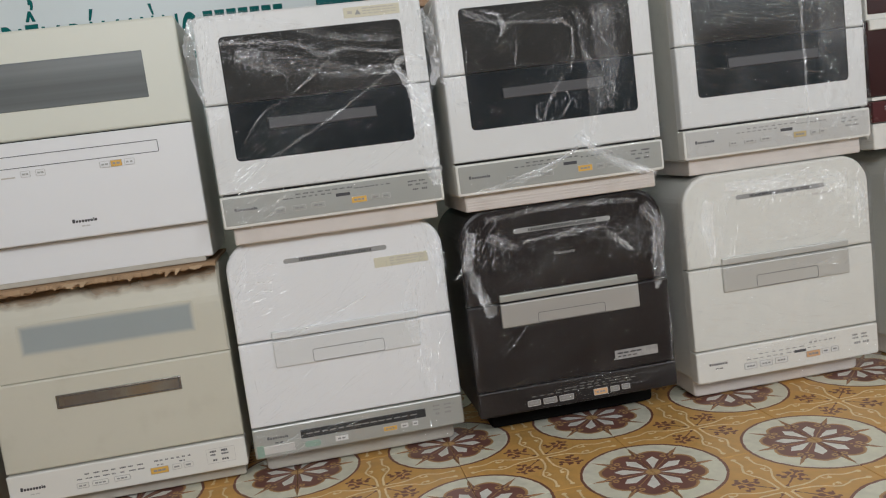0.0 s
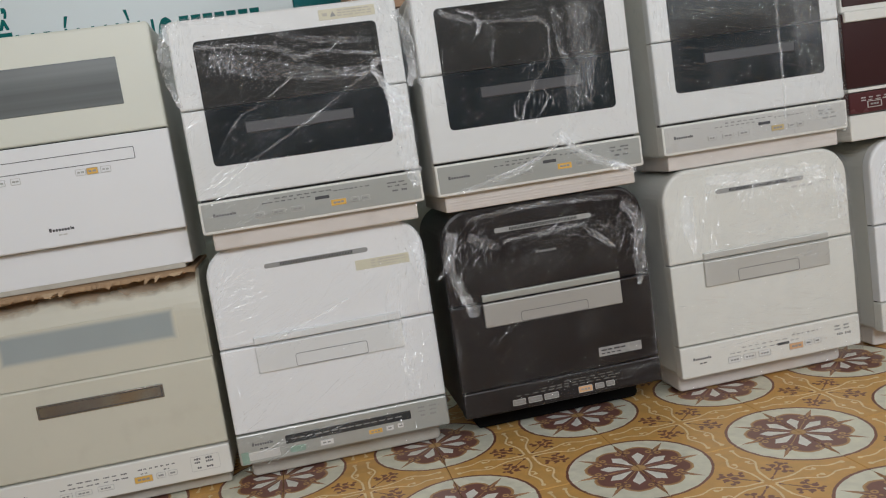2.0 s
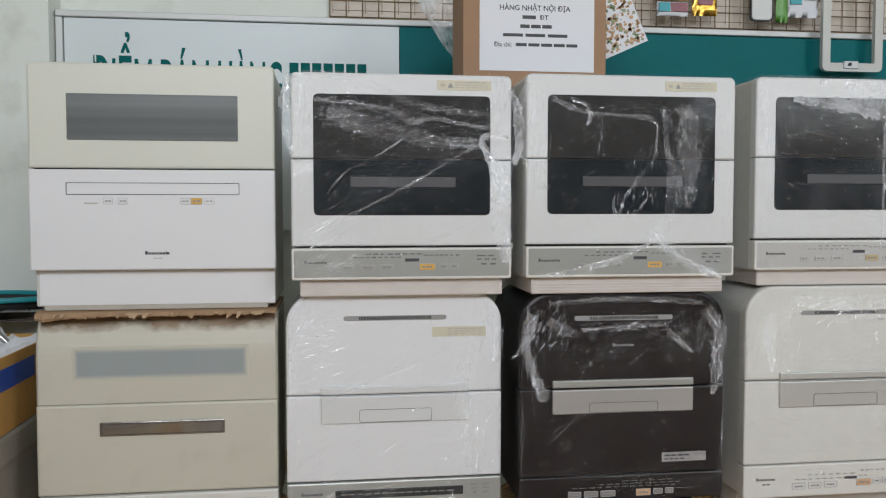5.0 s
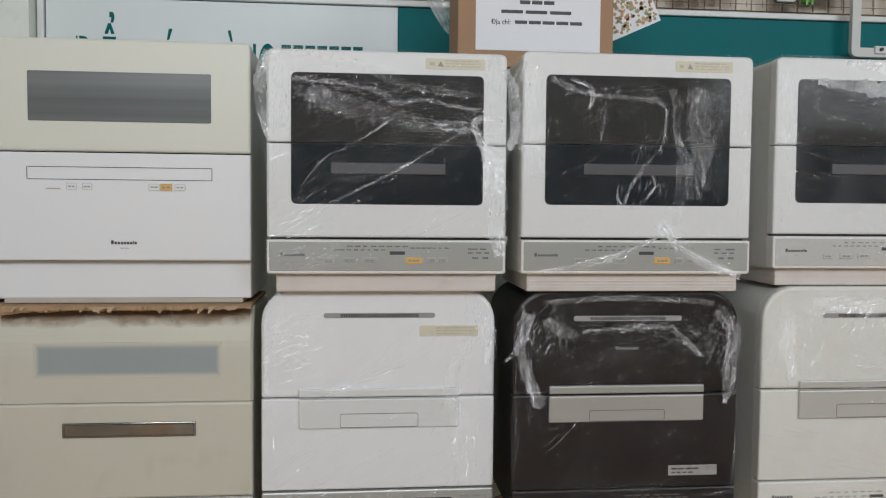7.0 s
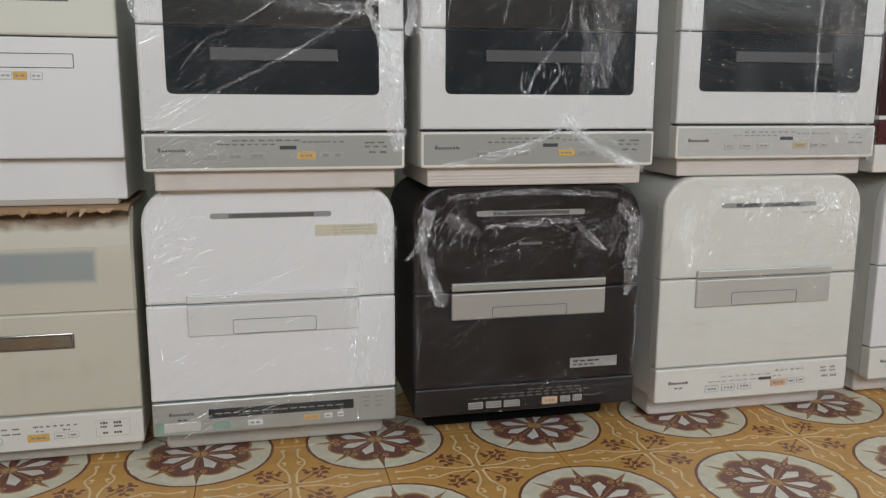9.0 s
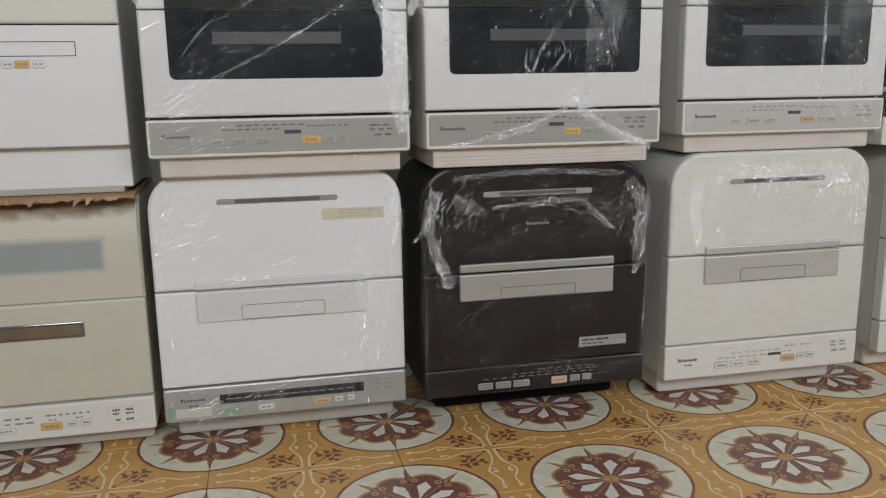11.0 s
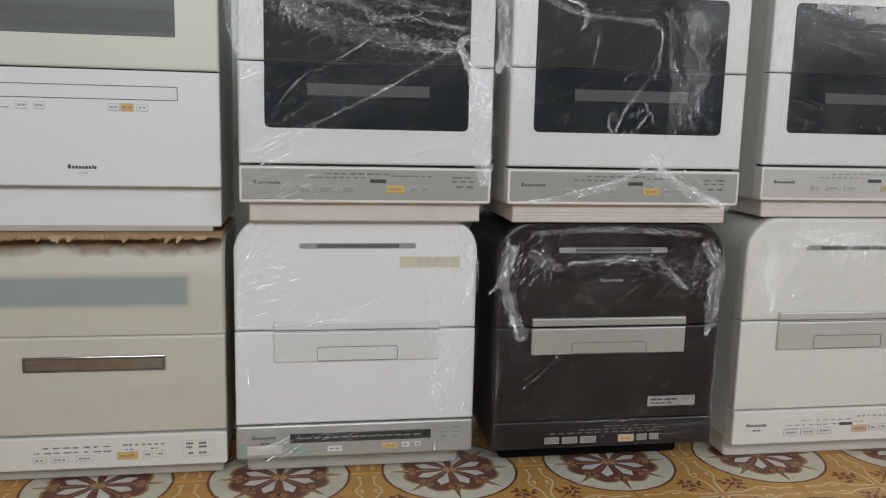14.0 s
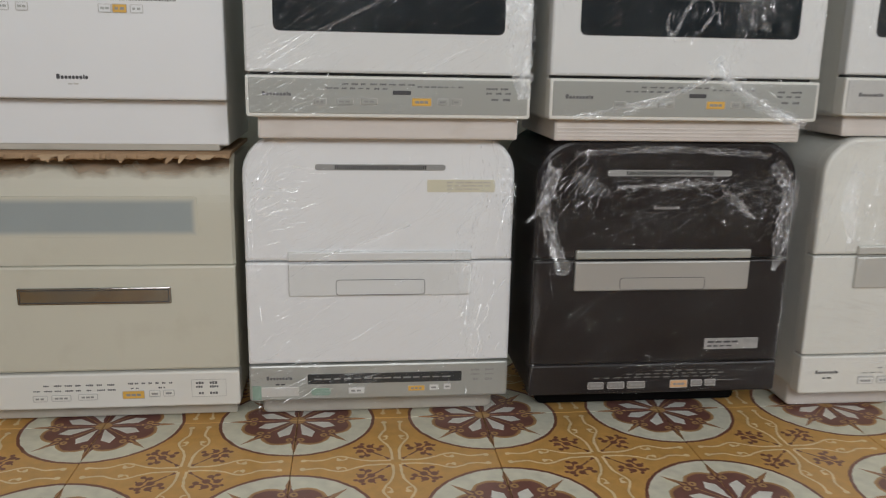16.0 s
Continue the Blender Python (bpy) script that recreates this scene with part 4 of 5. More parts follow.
def tall_washer(at):
    """Dishwasher with an ivory upper door and its grey window above a white drop door."""
    t = thing("dishwasher", at, "two-tone dishwasher, ivory window door over a white door", "dishwasher", "stacked dishwashers")
    a, h, d = 0.282, 0.584, 0.344
    rng = random.Random(5)
    part("body", prism(outline(-a + 0.003, a - 0.003, 0.01, h - 0.001, 0.008, 0.004), 0.030, d, 0.003), SIDEGREY, t, "plain side and top casing")
    part("seam", prism(outline(-a + 0.007, a - 0.007, 0.112, h - 0.006, 0.006, 0.004), 0.02, 0.032, 0.001), DARK, t)
    up = part("upper_door", prism(outline(-a, a, 0.3385, h, 0.010, 0.002), 0.002, 0.027, 0.006), IVORY, t, "ivory upper door")
    part("window_pane", prism(outline(-0.194, 0.196, 0.404, 0.512, 0.002, 0.002), 0.0, 0.006, 0.001), FROSTBANDS, up, "frosted grey window with painted reflection bands")
    lo = part("lower_door", prism(outline(-a, a, 0.098, 0.3355, 0.002, 0.004), 0, 0.027, 0.004), WHITE, t, "white drop door")
    part("kick_plate", prism(outline(-a + 0.010, a - 0.004, 0.012, 0.096, 0.002, 0.003), 0.028, 0.05, 0.002), WHITE, t)
    part("base", prism(outline(-a + 0.02, a - 0.022, 0.0, 0.014, 0.002, 0.002), 0.03, d - 0.02, 0.002), BASEGREY, t)
    part("grip_recess", frame_ring(-0.198, 0.198, 0.276, 0.3045, 0.0014, -0.0008, 0.001, 0.002), PRINT, lo, "thin dark outline of the grip")
    keys(lo, 0.0, [(0.098, 0.261, 0.024, 0.014, KEYYELLOW, "amber start key")])
    for x, kw in ((-0.104, 0.0095), (-0.071, 0.0095), (0.072, 0.0105), (0.128, 0.0105)):
        k = part("key", box(x - kw, x + kw, -0.0012, 0.001, 0.2545, 0.2675, 0.0006), WHITE, lo)
        part("key_outline", frame_ring(x - kw - 0.001, x + kw + 0.001, 0.2535, 0.2685, 0.0009, -0.0016, 0.0, 0.002), PRINTLIGHT, k, kind="stuff")
        part("key_print", bars([(x - kw * 0.75, x + kw * 0.8, 0.261, 0.004, 2)], -0.0012, rng), SILVER, k, kind="stuff")
    part("panel_print", bars([(-0.16, -0.125, 0.256, 0.003, 1)], 0.0, rng), BASEGREY, lo, kind="stuff")
    part("logo", badge(-0.022, 0.036, 0.137, 0.0060, 0.0), PRINT, lo, "dark badge bars", kind="stuff")
    part("model_mark", bars([(-0.003, 0.017, 0.1255, 0.003, 2)], 0.0, rng), PRINTLIGHT, lo, kind="stuff")
    return t


U1 = tall_washer((-0.52, 2.124, 0.578))


def old_washer(at):
    """Yellowed dishwasher: bowed upper door with a milky window, chrome strip, white control panel."""
    t = thing("dishwasher", at, "yellowed beige dishwasher with milky window and chrome strip", "dishwasher", "stacked dishwashers")
    a, h, d = 0.284, 0.560, 0.34
    rng = random.Random(6)
    part("body", prism(outline(-a + 0.003, a - 0.003, 0.042, h - 0.003, 0.012, 0.006), 0.036, d, 0.004), BEIGE, t, "beige casing")
    part("seam", prism(outline(-a + 0.007, a - 0.007, 0.05, h - 0.03, 0.01, 0.006), 0.024, 0.038, 0.001), SEAMBEIGE, t)
    # upper door, its front bowing back towards the top
    bm = bmesh.new()
    rows = []
    for i in range(15):
        s = i / 14
        z = 0.343 + (h - 0.343) * s
        y = 0.004 + 0.036 * max(0, (s - 0.45) / 0.55) ** 2.4
        rows.append([bm.verts.new((x, y if abs(x) < a else y + 0.006, z)) for x in (-a, -a + 0.006, a - 0.006, a)] + [bm.verts.new((x, 0.05, z)) for x in (a, -a)])
    for p, q in zip(rows, rows[1:]):
        for i in range(6):
            bm.faces.new((p[i], p[(i + 1) % 6], q[(i + 1) % 6], q[i]))
    bm.faces.new(rows[-1])
    bm.faces.new(rows[0][::-1])
    up = part("upper_door", bm, BEIGE, t, "bowed upper door")
    part("window_pane", prism(outline(-0.200, 0.214, 0.399, 0.480, 0.006, 0.006), 0.0034, 0.012, 0.0006), FROSTBLUE, up, "milky blue-grey window")
    bm = bmesh.new()
    grid = []
    for k in range(9):
        z = 0.502 + 0.0525 * k / 8
        y = 0.0030 + 0.036 * max(0, ((z - 0.343) / (h - 0.343) - 0.45) / 0.55) ** 2.4
        grid.append([bm.verts.new((-a + 0.008 + (2 * a - 0.016) * i / 30, y, z)) for i in range(31)])
    for p, q in zip(grid, grid[1:]):
        for i in range(30):
            bm.faces.new((p[i], p[i + 1], q[i + 1], q[i]))
    part("brown_patch", bm, BROWNPATCH, up, "ragged brown patches, denser towards the top", smooth=True).visible_shadow = False
    lo = part("lower_door", prism(outline(-a, a, 0.121, 0.3415, 0.004, 0.003), 0, 0.03, 0.006), BEIGE, t)
    st = part("chrome_strip", prism(outline(-0.138, 0.156, 0.264, 0.298, 0.002, 0.002), -0.0035, 0.002, 0.0015), CHROME, lo, "mirror-bright chrome strip")
    part("strip_inlay", frame_ring(-0.134, 0.152, 0.2675, 0.2945, 0.0016, -0.0042, -0.003, 0.002), PRINT, st)
    cp = part("control_panel", prism(outline(-a, a, 0.042, 0.1175, 0.004, 0.006), -0.003, 0.03, 0.004), WARM, t, "white control panel")
    part("base", prism(outline(-a + 0.014, a - 0.014, 0.0, 0.044, 0.003, 0.006), 0.05, d - 0.02, 0.004), BASEGREY, t, "scuffed grey base")
    y = -0.003
    part("logo", badge(-a + 0.028, -a + 0.088, 0.080, 0.0064, y), PRINT, cp, "dark badge bars", kind="stuff")
    part("model_mark", bars([(-a + 0.048, -a + 0.072, 0.066, 0.003, 2)], y, rng), PRINTLIGHT, cp, kind="stuff")
    keys(cp, y, [(0.07, 0.070, 0.042, 0.0155, KEYYELLOW, "amber start key"), (-0.113, 0.066, 0.026, 0.011, WARM, ""), (-0.072, 0.0665, 0.036, 0.011, WARM, ""), (-0.02, 0.0675, 0.036, 0.011, WARM, ""), (0.112, 0.0715, 0.02, 0.012, WARM, ""), (0.14, 0.072, 0.02, 0.012, WARM, "")])
    part("panel_print", bars([(-0.125, 0.04, 0.082, 0.0035, 8), (-0.105, 0.04, 0.093, 0.004, 7), (0.06, 0.155, 0.0945, 0.004, 7), (0.065, 0.085, 0.084, 0.003, 2), (0.12, 0.14, 0.0845, 0.004, 2), (-0.125, -0.1, 0.066, 0.004, 2), (-0.085, -0.058, 0.0665, 0.004, 2), (-0.03, -0.008, 0.0675, 0.004, 1), (0.195, 0.25, 0.0925, 0.006, 2), (0.195, 0.25, 0.084, 0.005, 2), (0.2, 0.245, 0.070, 0.006, 2)], y, rng, fine=True), LOGO, cp, kind="stuff")
    part("notice_outline", frame_ring(0.186, 0.256, 0.062, 0.1, 0.0008, y - 0.0008, y + 0.001, 0.002), PRINTLIGHT, cp)
    return t


L1 = old_washer((-0.522, 2.15, 0.008))


def maroon_washer(at):
    """Dishwasher with a dark red-brown window divided by a white bar, maroon control panel, cream casing."""
    t = thing("dishwasher", at, "cream dishwasher with dark red-brown window and maroon panel", "dishwasher", "stacked dishwashers")
    a, h, d = 0.275, 0.56, 0.34
    rng = random.Random(7)
    part("body", prism(outline(-a, a, 0.03, h, 0.012, 0.006), 0.026, d, 0.004), SIDEGREY, t, "cream casing")
    up = part("upper_door", prism(outline(-a, a, 0.345, h, 0.012, 0.002), 0.002, 0.03, 0.004), WARM, t)
    part("window_pane", prism(outline(-a + 0.004, a - 0.004, 0.36, h - 0.02, 0.008, 0.002), -0.001, 0.006, 0.002), mat_wine, up, "dark red-brown glass")
    lo = part("lower_door", prism(outline(-a, a, 0.142, 0.342, 0.002, 0.003), 0.002, 0.03, 0.004), mat_wine, t, "dark red-brown glass door")
    part("handle_bar", prism(outline(-a + 0.004, a - 0.004, 0.318, 0.345, 0.003, 0.003), -0.006, 0.006, 0.003), WARM, lo, "white grip bar")
    part("lower_trim", prism(outline(-a, a, 0.132, 0.141, 0.001, 0.001), -0.002, 0.03, 0.001), WARM, t)
    cp = part("control_panel", prism(outline(-a, a, 0.073, 0.13, 0.002, 0.003), -0.003, 0.03, 0.003), MAROON, t, "maroon control panel")
    keys(cp, -0.003, [(-0.2, 0.095, 0.038, 0.014, MAROON, ""), (-0.09, 0.098, 0.05, 0.014, KEYYELLOW, "amber start key")])
    part("panel_print", bars([(-0.24, -0.05, 0.114, 0.003, 8), (-0.24, -0.13, 0.107, 0.003, 5)], -0.003, rng, fine=True), PRINTLIGHT, cp, kind="stuff")
    part("key_outline", frame_ring(-0.222, -0.178, 0.086, 0.104, 0.001, -0.0042, -0.002, 0.002), PRINTLIGHT, cp, kind="stuff")
    part("base", prism(outline(-a + 0.004, a - 0.004, 0.0, 0.071, 0.003, 0.006), 0.006, d, 0.004), WARM, t, "cream lower casing")
    return t


mat_wine = mat("wine_brown_glass", (0.045, 0.017, 0.017), 0.2, vary=0.1)
U5 = maroon_washer((1.80, 2.10, 0.622))

# ---- stretch film on the appliances ----
# glint strips on folds: (x, z, spread x, spread z, lean, number, length, width); gathers: (x, z, width) along a line
FA = wrap(U2, 0.531, 0.534, 0.012, 0.02, 21, FILM)
creases(FA, [(-0.15, 0.435, 0.035, 0.025, 40, 110, 0.006, 0.0028), (-0.02, 0.42, 0.10, 0.028, 30, 130, 0.007, 0.0022), (0.12, 0.37, 0.05, 0.012, 15, 60, 0.008, 0.0022), (-0.13, 0.33, 0.06, 0.03, 28, 40, 0.022, 0.0012), (-0.10, 0.25, 0.06, 0.03, 32, 50, 0.018, 0.0011), (-0.19, 0.10, 0.04, 0.035, 28, 60, 0.04, 0.0016), (0.0, 0.40, 0.12, 0.05, 38, 40, 0.03, 0.0009), (-0.25, 0.44, 0.008, 0.05, 85, 20, 0.04, 0.002), (0.19, 0.40, 0.03, 0.04, 60, 40, 0.012, 0.002), (-0.06, 0.27, 0.09, 0.05, 38, 34, 0.09, 0.0011), (0.09, 0.33, 0.07, 0.03, 36, 20, 0.08, 0.0011), (-0.04, 0.45, 0.10, 0.008, -8, 40, 0.05, 0.0012), (-0.15, 0.43, 0.04, 0.02, 50, 120, 0.004, 0.004), (-0.245, 0.44, 0.01, 0.05, 80, 50, 0.05, 0.0018), (-0.22, 0.15, 0.03, 0.04, 24, 70, 0.05, 0.0022), (-0.18, 0.075, 0.05, 0.015, 26, 60, 0.04, 0.0018), (-0.24, 0.30, 0.012, 0.05, 30, 50, 0.025, 0.0022), (0.0, 0.15, 0.10, 0.012, 30, 30, 0.05, 0.0016), (0.25, 0.24, 0.01, 0.1, 88, 30, 0.04, 0.0014)], 21, thin=0.55)
gather(FA, [(0.034, 0.408, 0.005), (-0.04, 0.352, 0.004), (-0.10, 0.318, 0.006), (-0.14, 0.298, 0.004), (-0.19, 0.237, 0.003)], 1, True)
gather(FA, [(0.19, 0.373, 0.005), (0.13, 0.338, 0.006), (0.076, 0.305, 0.004), (0.0, 0.262, 0.004), (-0.114, 0.203, 0.006), (-0.18, 0.162, 0.003), (-0.227, 0.134, 0.004)], 2, True)
gather(FA, [(-0.213, 0.469, 0.012), (-0.16, 0.465, 0.008), (-0.107, 0.459, 0.010), (-0.022, 0.445, 0.012), (0.02, 0.418, 0.014), (0.07, 0.428, 0.008), (0.13, 0.418, 0.008), (0.21, 0.405, 0.010)], 3, True)
gather(FA, [(-0.235, 0.528, 0.016), (-0.128, 0.522, 0.020), (-0.03, 0.488, 0.026), (0.076, 0.452, 0.016), (0.21, 0.440, 0.010)], 8, True)
gather(FA, [(0.255, 0.385, 0.010), (0.22, 0.392, 0.016), (0.190, 0.378, 0.014), (0.205, 0.340, 0.018), (0.228, 0.30, 0.034), (0.240, 0.22, 0.050), (0.245, 0.14, 0.044), (0.25, 0.08, 0.020)], 4, film=ROPEFLASH)
gather(FA, [(0.235, 0.53, 0.04), (0.240, 0.46, 0.056), (0.238, 0.395, 0.060), (0.243, 0.31, 0.046), (0.245, 0.20, 0.03)], 5, True)
gather(FA, [(0.262, 0.50, 0.014), (0.280, 0.44, 0.026), (0.284, 0.375, 0.024), (0.270, 0.32, 0.010)], 9, film=ROPEFLASH)
gather(FA, [(-0.235, 0.53, 0.05), (-0.240, 0.45, 0.056), (-0.238, 0.36, 0.03)], 6, True)
gather(FA, [(-0.262, 0.528, 0.018), (-0.278, 0.47, 0.026), (-0.276, 0.40, 0.020), (-0.262, 0.34, 0.008)], 10, film=ROPEFLASH)
gather(FA, [(-0.18, 0.44, 0.03), (-0.09, 0.41, 0.05), (0.0, 0.39, 0.04), (0.1, 0.372, 0.03), (0.19, 0.372, 0.02)], 7, True)
FB = wrap(U3, 0.531, 0.534, 0.012, 0.02, 22, FILM)
creases(FB, [(-0.085, 0.39, 0.006, 0.03, 82, 30, 0.012, 0.0022), (-0.13, 0.44, 0.03, 0.02, 40, 26, 0.012, 0.002), (0.02, 0.32, 0.02, 0.03, 65, 20, 0.016, 0.0018), (0.01, 0.235, 0.03, 0.02, 70, 18, 0.016, 0.0024), (0.16, 0.33, 0.035, 0.07, 75, 50, 0.03, 0.0010), (0.18, 0.45, 0.04, 0.015, -20, 60, 0.03, 0.0012), (0.13, 0.30, 0.03, 0.06, 100, 30, 0.03, 0.001), (0.15, 0.085, 0.05, 0.02, -35, 40, 0.03, 0.0016), (-0.24, 0.40, 0.012, 0.06, 80, 30, 0.03, 0.002), (0.25, 0.42, 0.01, 0.05, 85, 26, 0.03, 0.002), (0.15, 0.34, 0.04, 0.06, 70, 60, 0.07, 0.0011), (0.17, 0.43, 0.05, 0.03, 35, 50, 0.05, 0.0011), (0.19, 0.26, 0.03, 0.03, 110, 40, 0.05, 0.0011), (-0.02, 0.46, 0.1, 0.01, 6, 40, 0.04, 0.0012), (-0.245, 0.42, 0.01, 0.06, 84, 50, 0.05, 0.0018), (0.25, 0.3, 0.01, 0.1, 88, 40, 0.05, 0.0016), (0.10, 0.12, 0.10, 0.03, -35, 40, 0.05, 0.0012)], 22, thin=0.55)
gather(FB, [(0.07, 0.455, 0.020), (0.088, 0.42, 0.022), (0.082, 0.36, 0.012), (0.10, 0.31, 0.028), (0.105, 0.25, 0.036), (0.092, 0.19, 0.024), (0.085, 0.15, 0.014)], 11, True)
gather(FB, [(0.015, 0.432, 0.014), (0.040, 0.430, 0.012), (0.059, 0.41, 0.007), (0.057, 0.37, 0.006), (0.050, 0.33, 0.007), (0.018, 0.292, 0.008), (-0.018, 0.24, 0.008), (-0.034, 0.20, 0.006)], 12, True)
gather(FB, [(-0.205, 0.475, 0.014), (-0.127, 0.444, 0.012), (-0.05, 0.436, 0.008), (0.015, 0.432, 0.010)], 18, True)
gather(FB, [(-0.045, 0.245, 0.004), (-0.05, 0.215, 0.006), (-0.030, 0.19, 0.010), (0.01, 0.205, 0.006), (0.035, 0.24, 0.006), (0.03, 0.265, 0.004)], 19, True)
gather(FB, [(-0.262, 0.51, 0.012), (-0.284, 0.45, 0.022), (-0.286, 0.37, 0.020), (-0.265, 0.31, 0.008)], 20)
gather(FB, [(0.05, 0.16, 0.03), (0.07, 0.125, 0.03), (0.12, 0.09, 0.028), (0.19, 0.055, 0.024), (0.24, 0.035, 0.012)], 13)
gather(FB, [(0.03, 0.12, 0.010), (-0.04, 0.085, 0.018), (-0.12, 0.06, 0.016), (-0.22, 0.045, 0.008)], 14)
gather(FB, [(0.055, 0.15, 0.012), (0.085, 0.115, 0.012), (0.14, 0.08, 0.010), (0.22, 0.045, 0.006)], 26, film=ROPEFLASH)
gather(FB, [(0.045, 0.125, 0.008), (-0.02, 0.095, 0.006), (-0.12, 0.068, 0.008), (-0.20, 0.05, 0.004)], 27, film=ROPEFLASH)
gather(FB, [(0.13, 0.46, 0.04), (0.14, 0.38, 0.06), (0.14, 0.29, 0.05), (0.13, 0.21, 0.03)], 15, True)
gather(FB, [(-0.245, 0.5, 0.03), (-0.24, 0.38, 0.045), (-0.245, 0.28, 0.03), (-0.21, 0.26, 0.01)], 16, True)
gather(FB, [(-0.16, 0.475, 0.006), (-0.12, 0.46, 0.010), (-0.11, 0.43, 0.012), (-0.12, 0.41, 0.004)], 17)
FC = wrap(U4, 0.531, 0.534, 0.012, 0.02, 23, FILMDENSE)
creases(FC, [(-0.19, 0.42, 0.012, 0.03, 97, 26, 0.05, 0.0014), (0.0, 0.455, 0.10, 0.014, -8, 150, 0.03, 0.0016), (0.12, 0.44, 0.07, 0.03, -14, 110, 0.03, 0.0014), (0.05, 0.38, 0.06, 0.02, -8, 30, 0.03, 0.001), (0.17, 0.30, 0.05, 0.09, 80, 90, 0.025, 0.0012), (0.14, 0.14, 0.07, 0.05, -55, 60, 0.03, 0.0014), (-0.25, 0.42, 0.008, 0.06, 88, 30, 0.03, 0.002), (0.0, 0.08, 0.12, 0.02, 10, 40, 0.02, 0.0012), (-0.1, 0.42, 0.05, 0.03, 20, 20, 0.012, 0.002), (-0.06, 0.462, 0.08, 0.012, -12, 110, 0.04, 0.0014), (0.08, 0.455, 0.08, 0.016, 10, 140, 0.045, 0.0014), (0.04, 0.42, 0.05, 0.015, 8, 50, 0.04, 0.0012), (-0.05, 0.36, 0.09, 0.03, 24, 34, 0.07, 0.0009), (0.15, 0.38, 0.05, 0.05, 60, 90, 0.04, 0.0012), (0.15, 0.25, 0.05, 0.05, 100, 90, 0.04, 0.0013), (-0.24, 0.42, 0.012, 0.06, 82, 60, 0.05, 0.0018), (-0.24, 0.2, 0.012, 0.08, 88, 30, 0.05, 0.0014), (0.25, 0.3, 0.012, 0.12, 88, 60, 0.05, 0.0016), (0.1, 0.09, 0.10, 0.025, -40, 60, 0.04, 0.0012)], 23, thin=0.55)
gather(FC, [(0.085, 0.49, 0.006), (0.082, 0.38, 0.008), (0.084, 0.24, 0.007), (0.08, 0.09, 0.006)], 21)
# These two milky bands imitate bright light reflected by the film's top.
gather(FC, [(-0.17, 0.478, 0.014), (-0.06, 0.468, 0.030), (0.04, 0.458, 0.050), (0.14, 0.452, 0.056), (0.22, 0.450, 0.05)], 22, film=ROPEFLASH)
gather(FC, [(-0.10, 0.522, 0.012), (0.02, 0.512, 0.030), (0.14, 0.508, 0.036), (0.24, 0.505, 0.03)], 25, film=ROPEFLASH)
gather(FC, [(0.17, 0.42, 0.07), (0.18, 0.32, 0.10), (0.17, 0.2, 0.08), (0.18, 0.08, 0.06)], 23, True)
gather(FC, [(-0.245, 0.5, 0.03), (-0.24, 0.42, 0.04), (-0.225, 0.33, 0.03)], 24, True)
FD = wrap(L2, 0.536, 0.606, 0.078, 0.03, 24, FILM)
creases(FD, [(-0.19, 0.50, 0.035, 0.04, 15, 60, 0.02, 0.0016), (-0.20, 0.43, 0.03, 0.03, 12, 30, 0.03, 0.0014), (-0.10, 0.40, 0.08, 0.05, 28, 60, 0.045, 0.0011), (0.0, 0.22, 0.13, 0.06, 28, 70, 0.03, 0.0011), (0.215, 0.50, 0.03, 0.05, 100, 60, 0.04, 0.0012), (0.19, 0.35, 0.02, 0.06, 84, 40, 0.05, 0.0012), (-0.18, 0.20, 0.03, 0.04, 35, 28, 0.04, 0.0012), (-0.235, 0.53, 0.015, 0.03, 55, 50, 0.03, 0.0016), (-0.25, 0.35, 0.006, 0.1, 88, 30, 0.05, 0.0012), (-0.16, 0.085, 0.06, 0.02, 24, 34, 0.04, 0.0012), (0.10, 0.49, 0.05, 0.03, 50, 16, 0.03, 0.001), (0.20, 0.24, 0.03, 0.07, 75, 50, 0.015, 0.0014), (-0.15, 0.10, 0.06, 0.02, 25, 40, 0.03, 0.0014), (0.0, 0.12, 0.12, 0.01, 15, 26, 0.03, 0.0012)], 24, face=0.42, thin=1.15, folds=SOFTGLINTS)
gather(FD, [(0.22, 0.50, 0.03), (0.18, 0.44, 0.03), (0.165, 0.38, 0.035), (0.175, 0.30, 0.04), (0.19, 0.22, 0.04), (0.20, 0.14, 0.03)], 31, True, face=0.42)
gather(FD, [(0.235, 0.55, 0.02), (0.255, 0.50, 0.03), (0.25, 0.43, 0.016)], 32, face=0.42)
gather(FD, [(-0.22, 0.555, 0.014), (-0.25, 0.51, 0.02), (-0.258, 0.44, 0.014)], 33, True, face=0.42)
gather(FD, [(-0.16, 0.35, 0.004), (-0.02, 0.40, 0.006), (0.06, 0.43, 0.003)], 34, True, face=0.42)
FE = wrap(L3, 0.536, 0.606, 0.078, 0.080, 25, FILM)
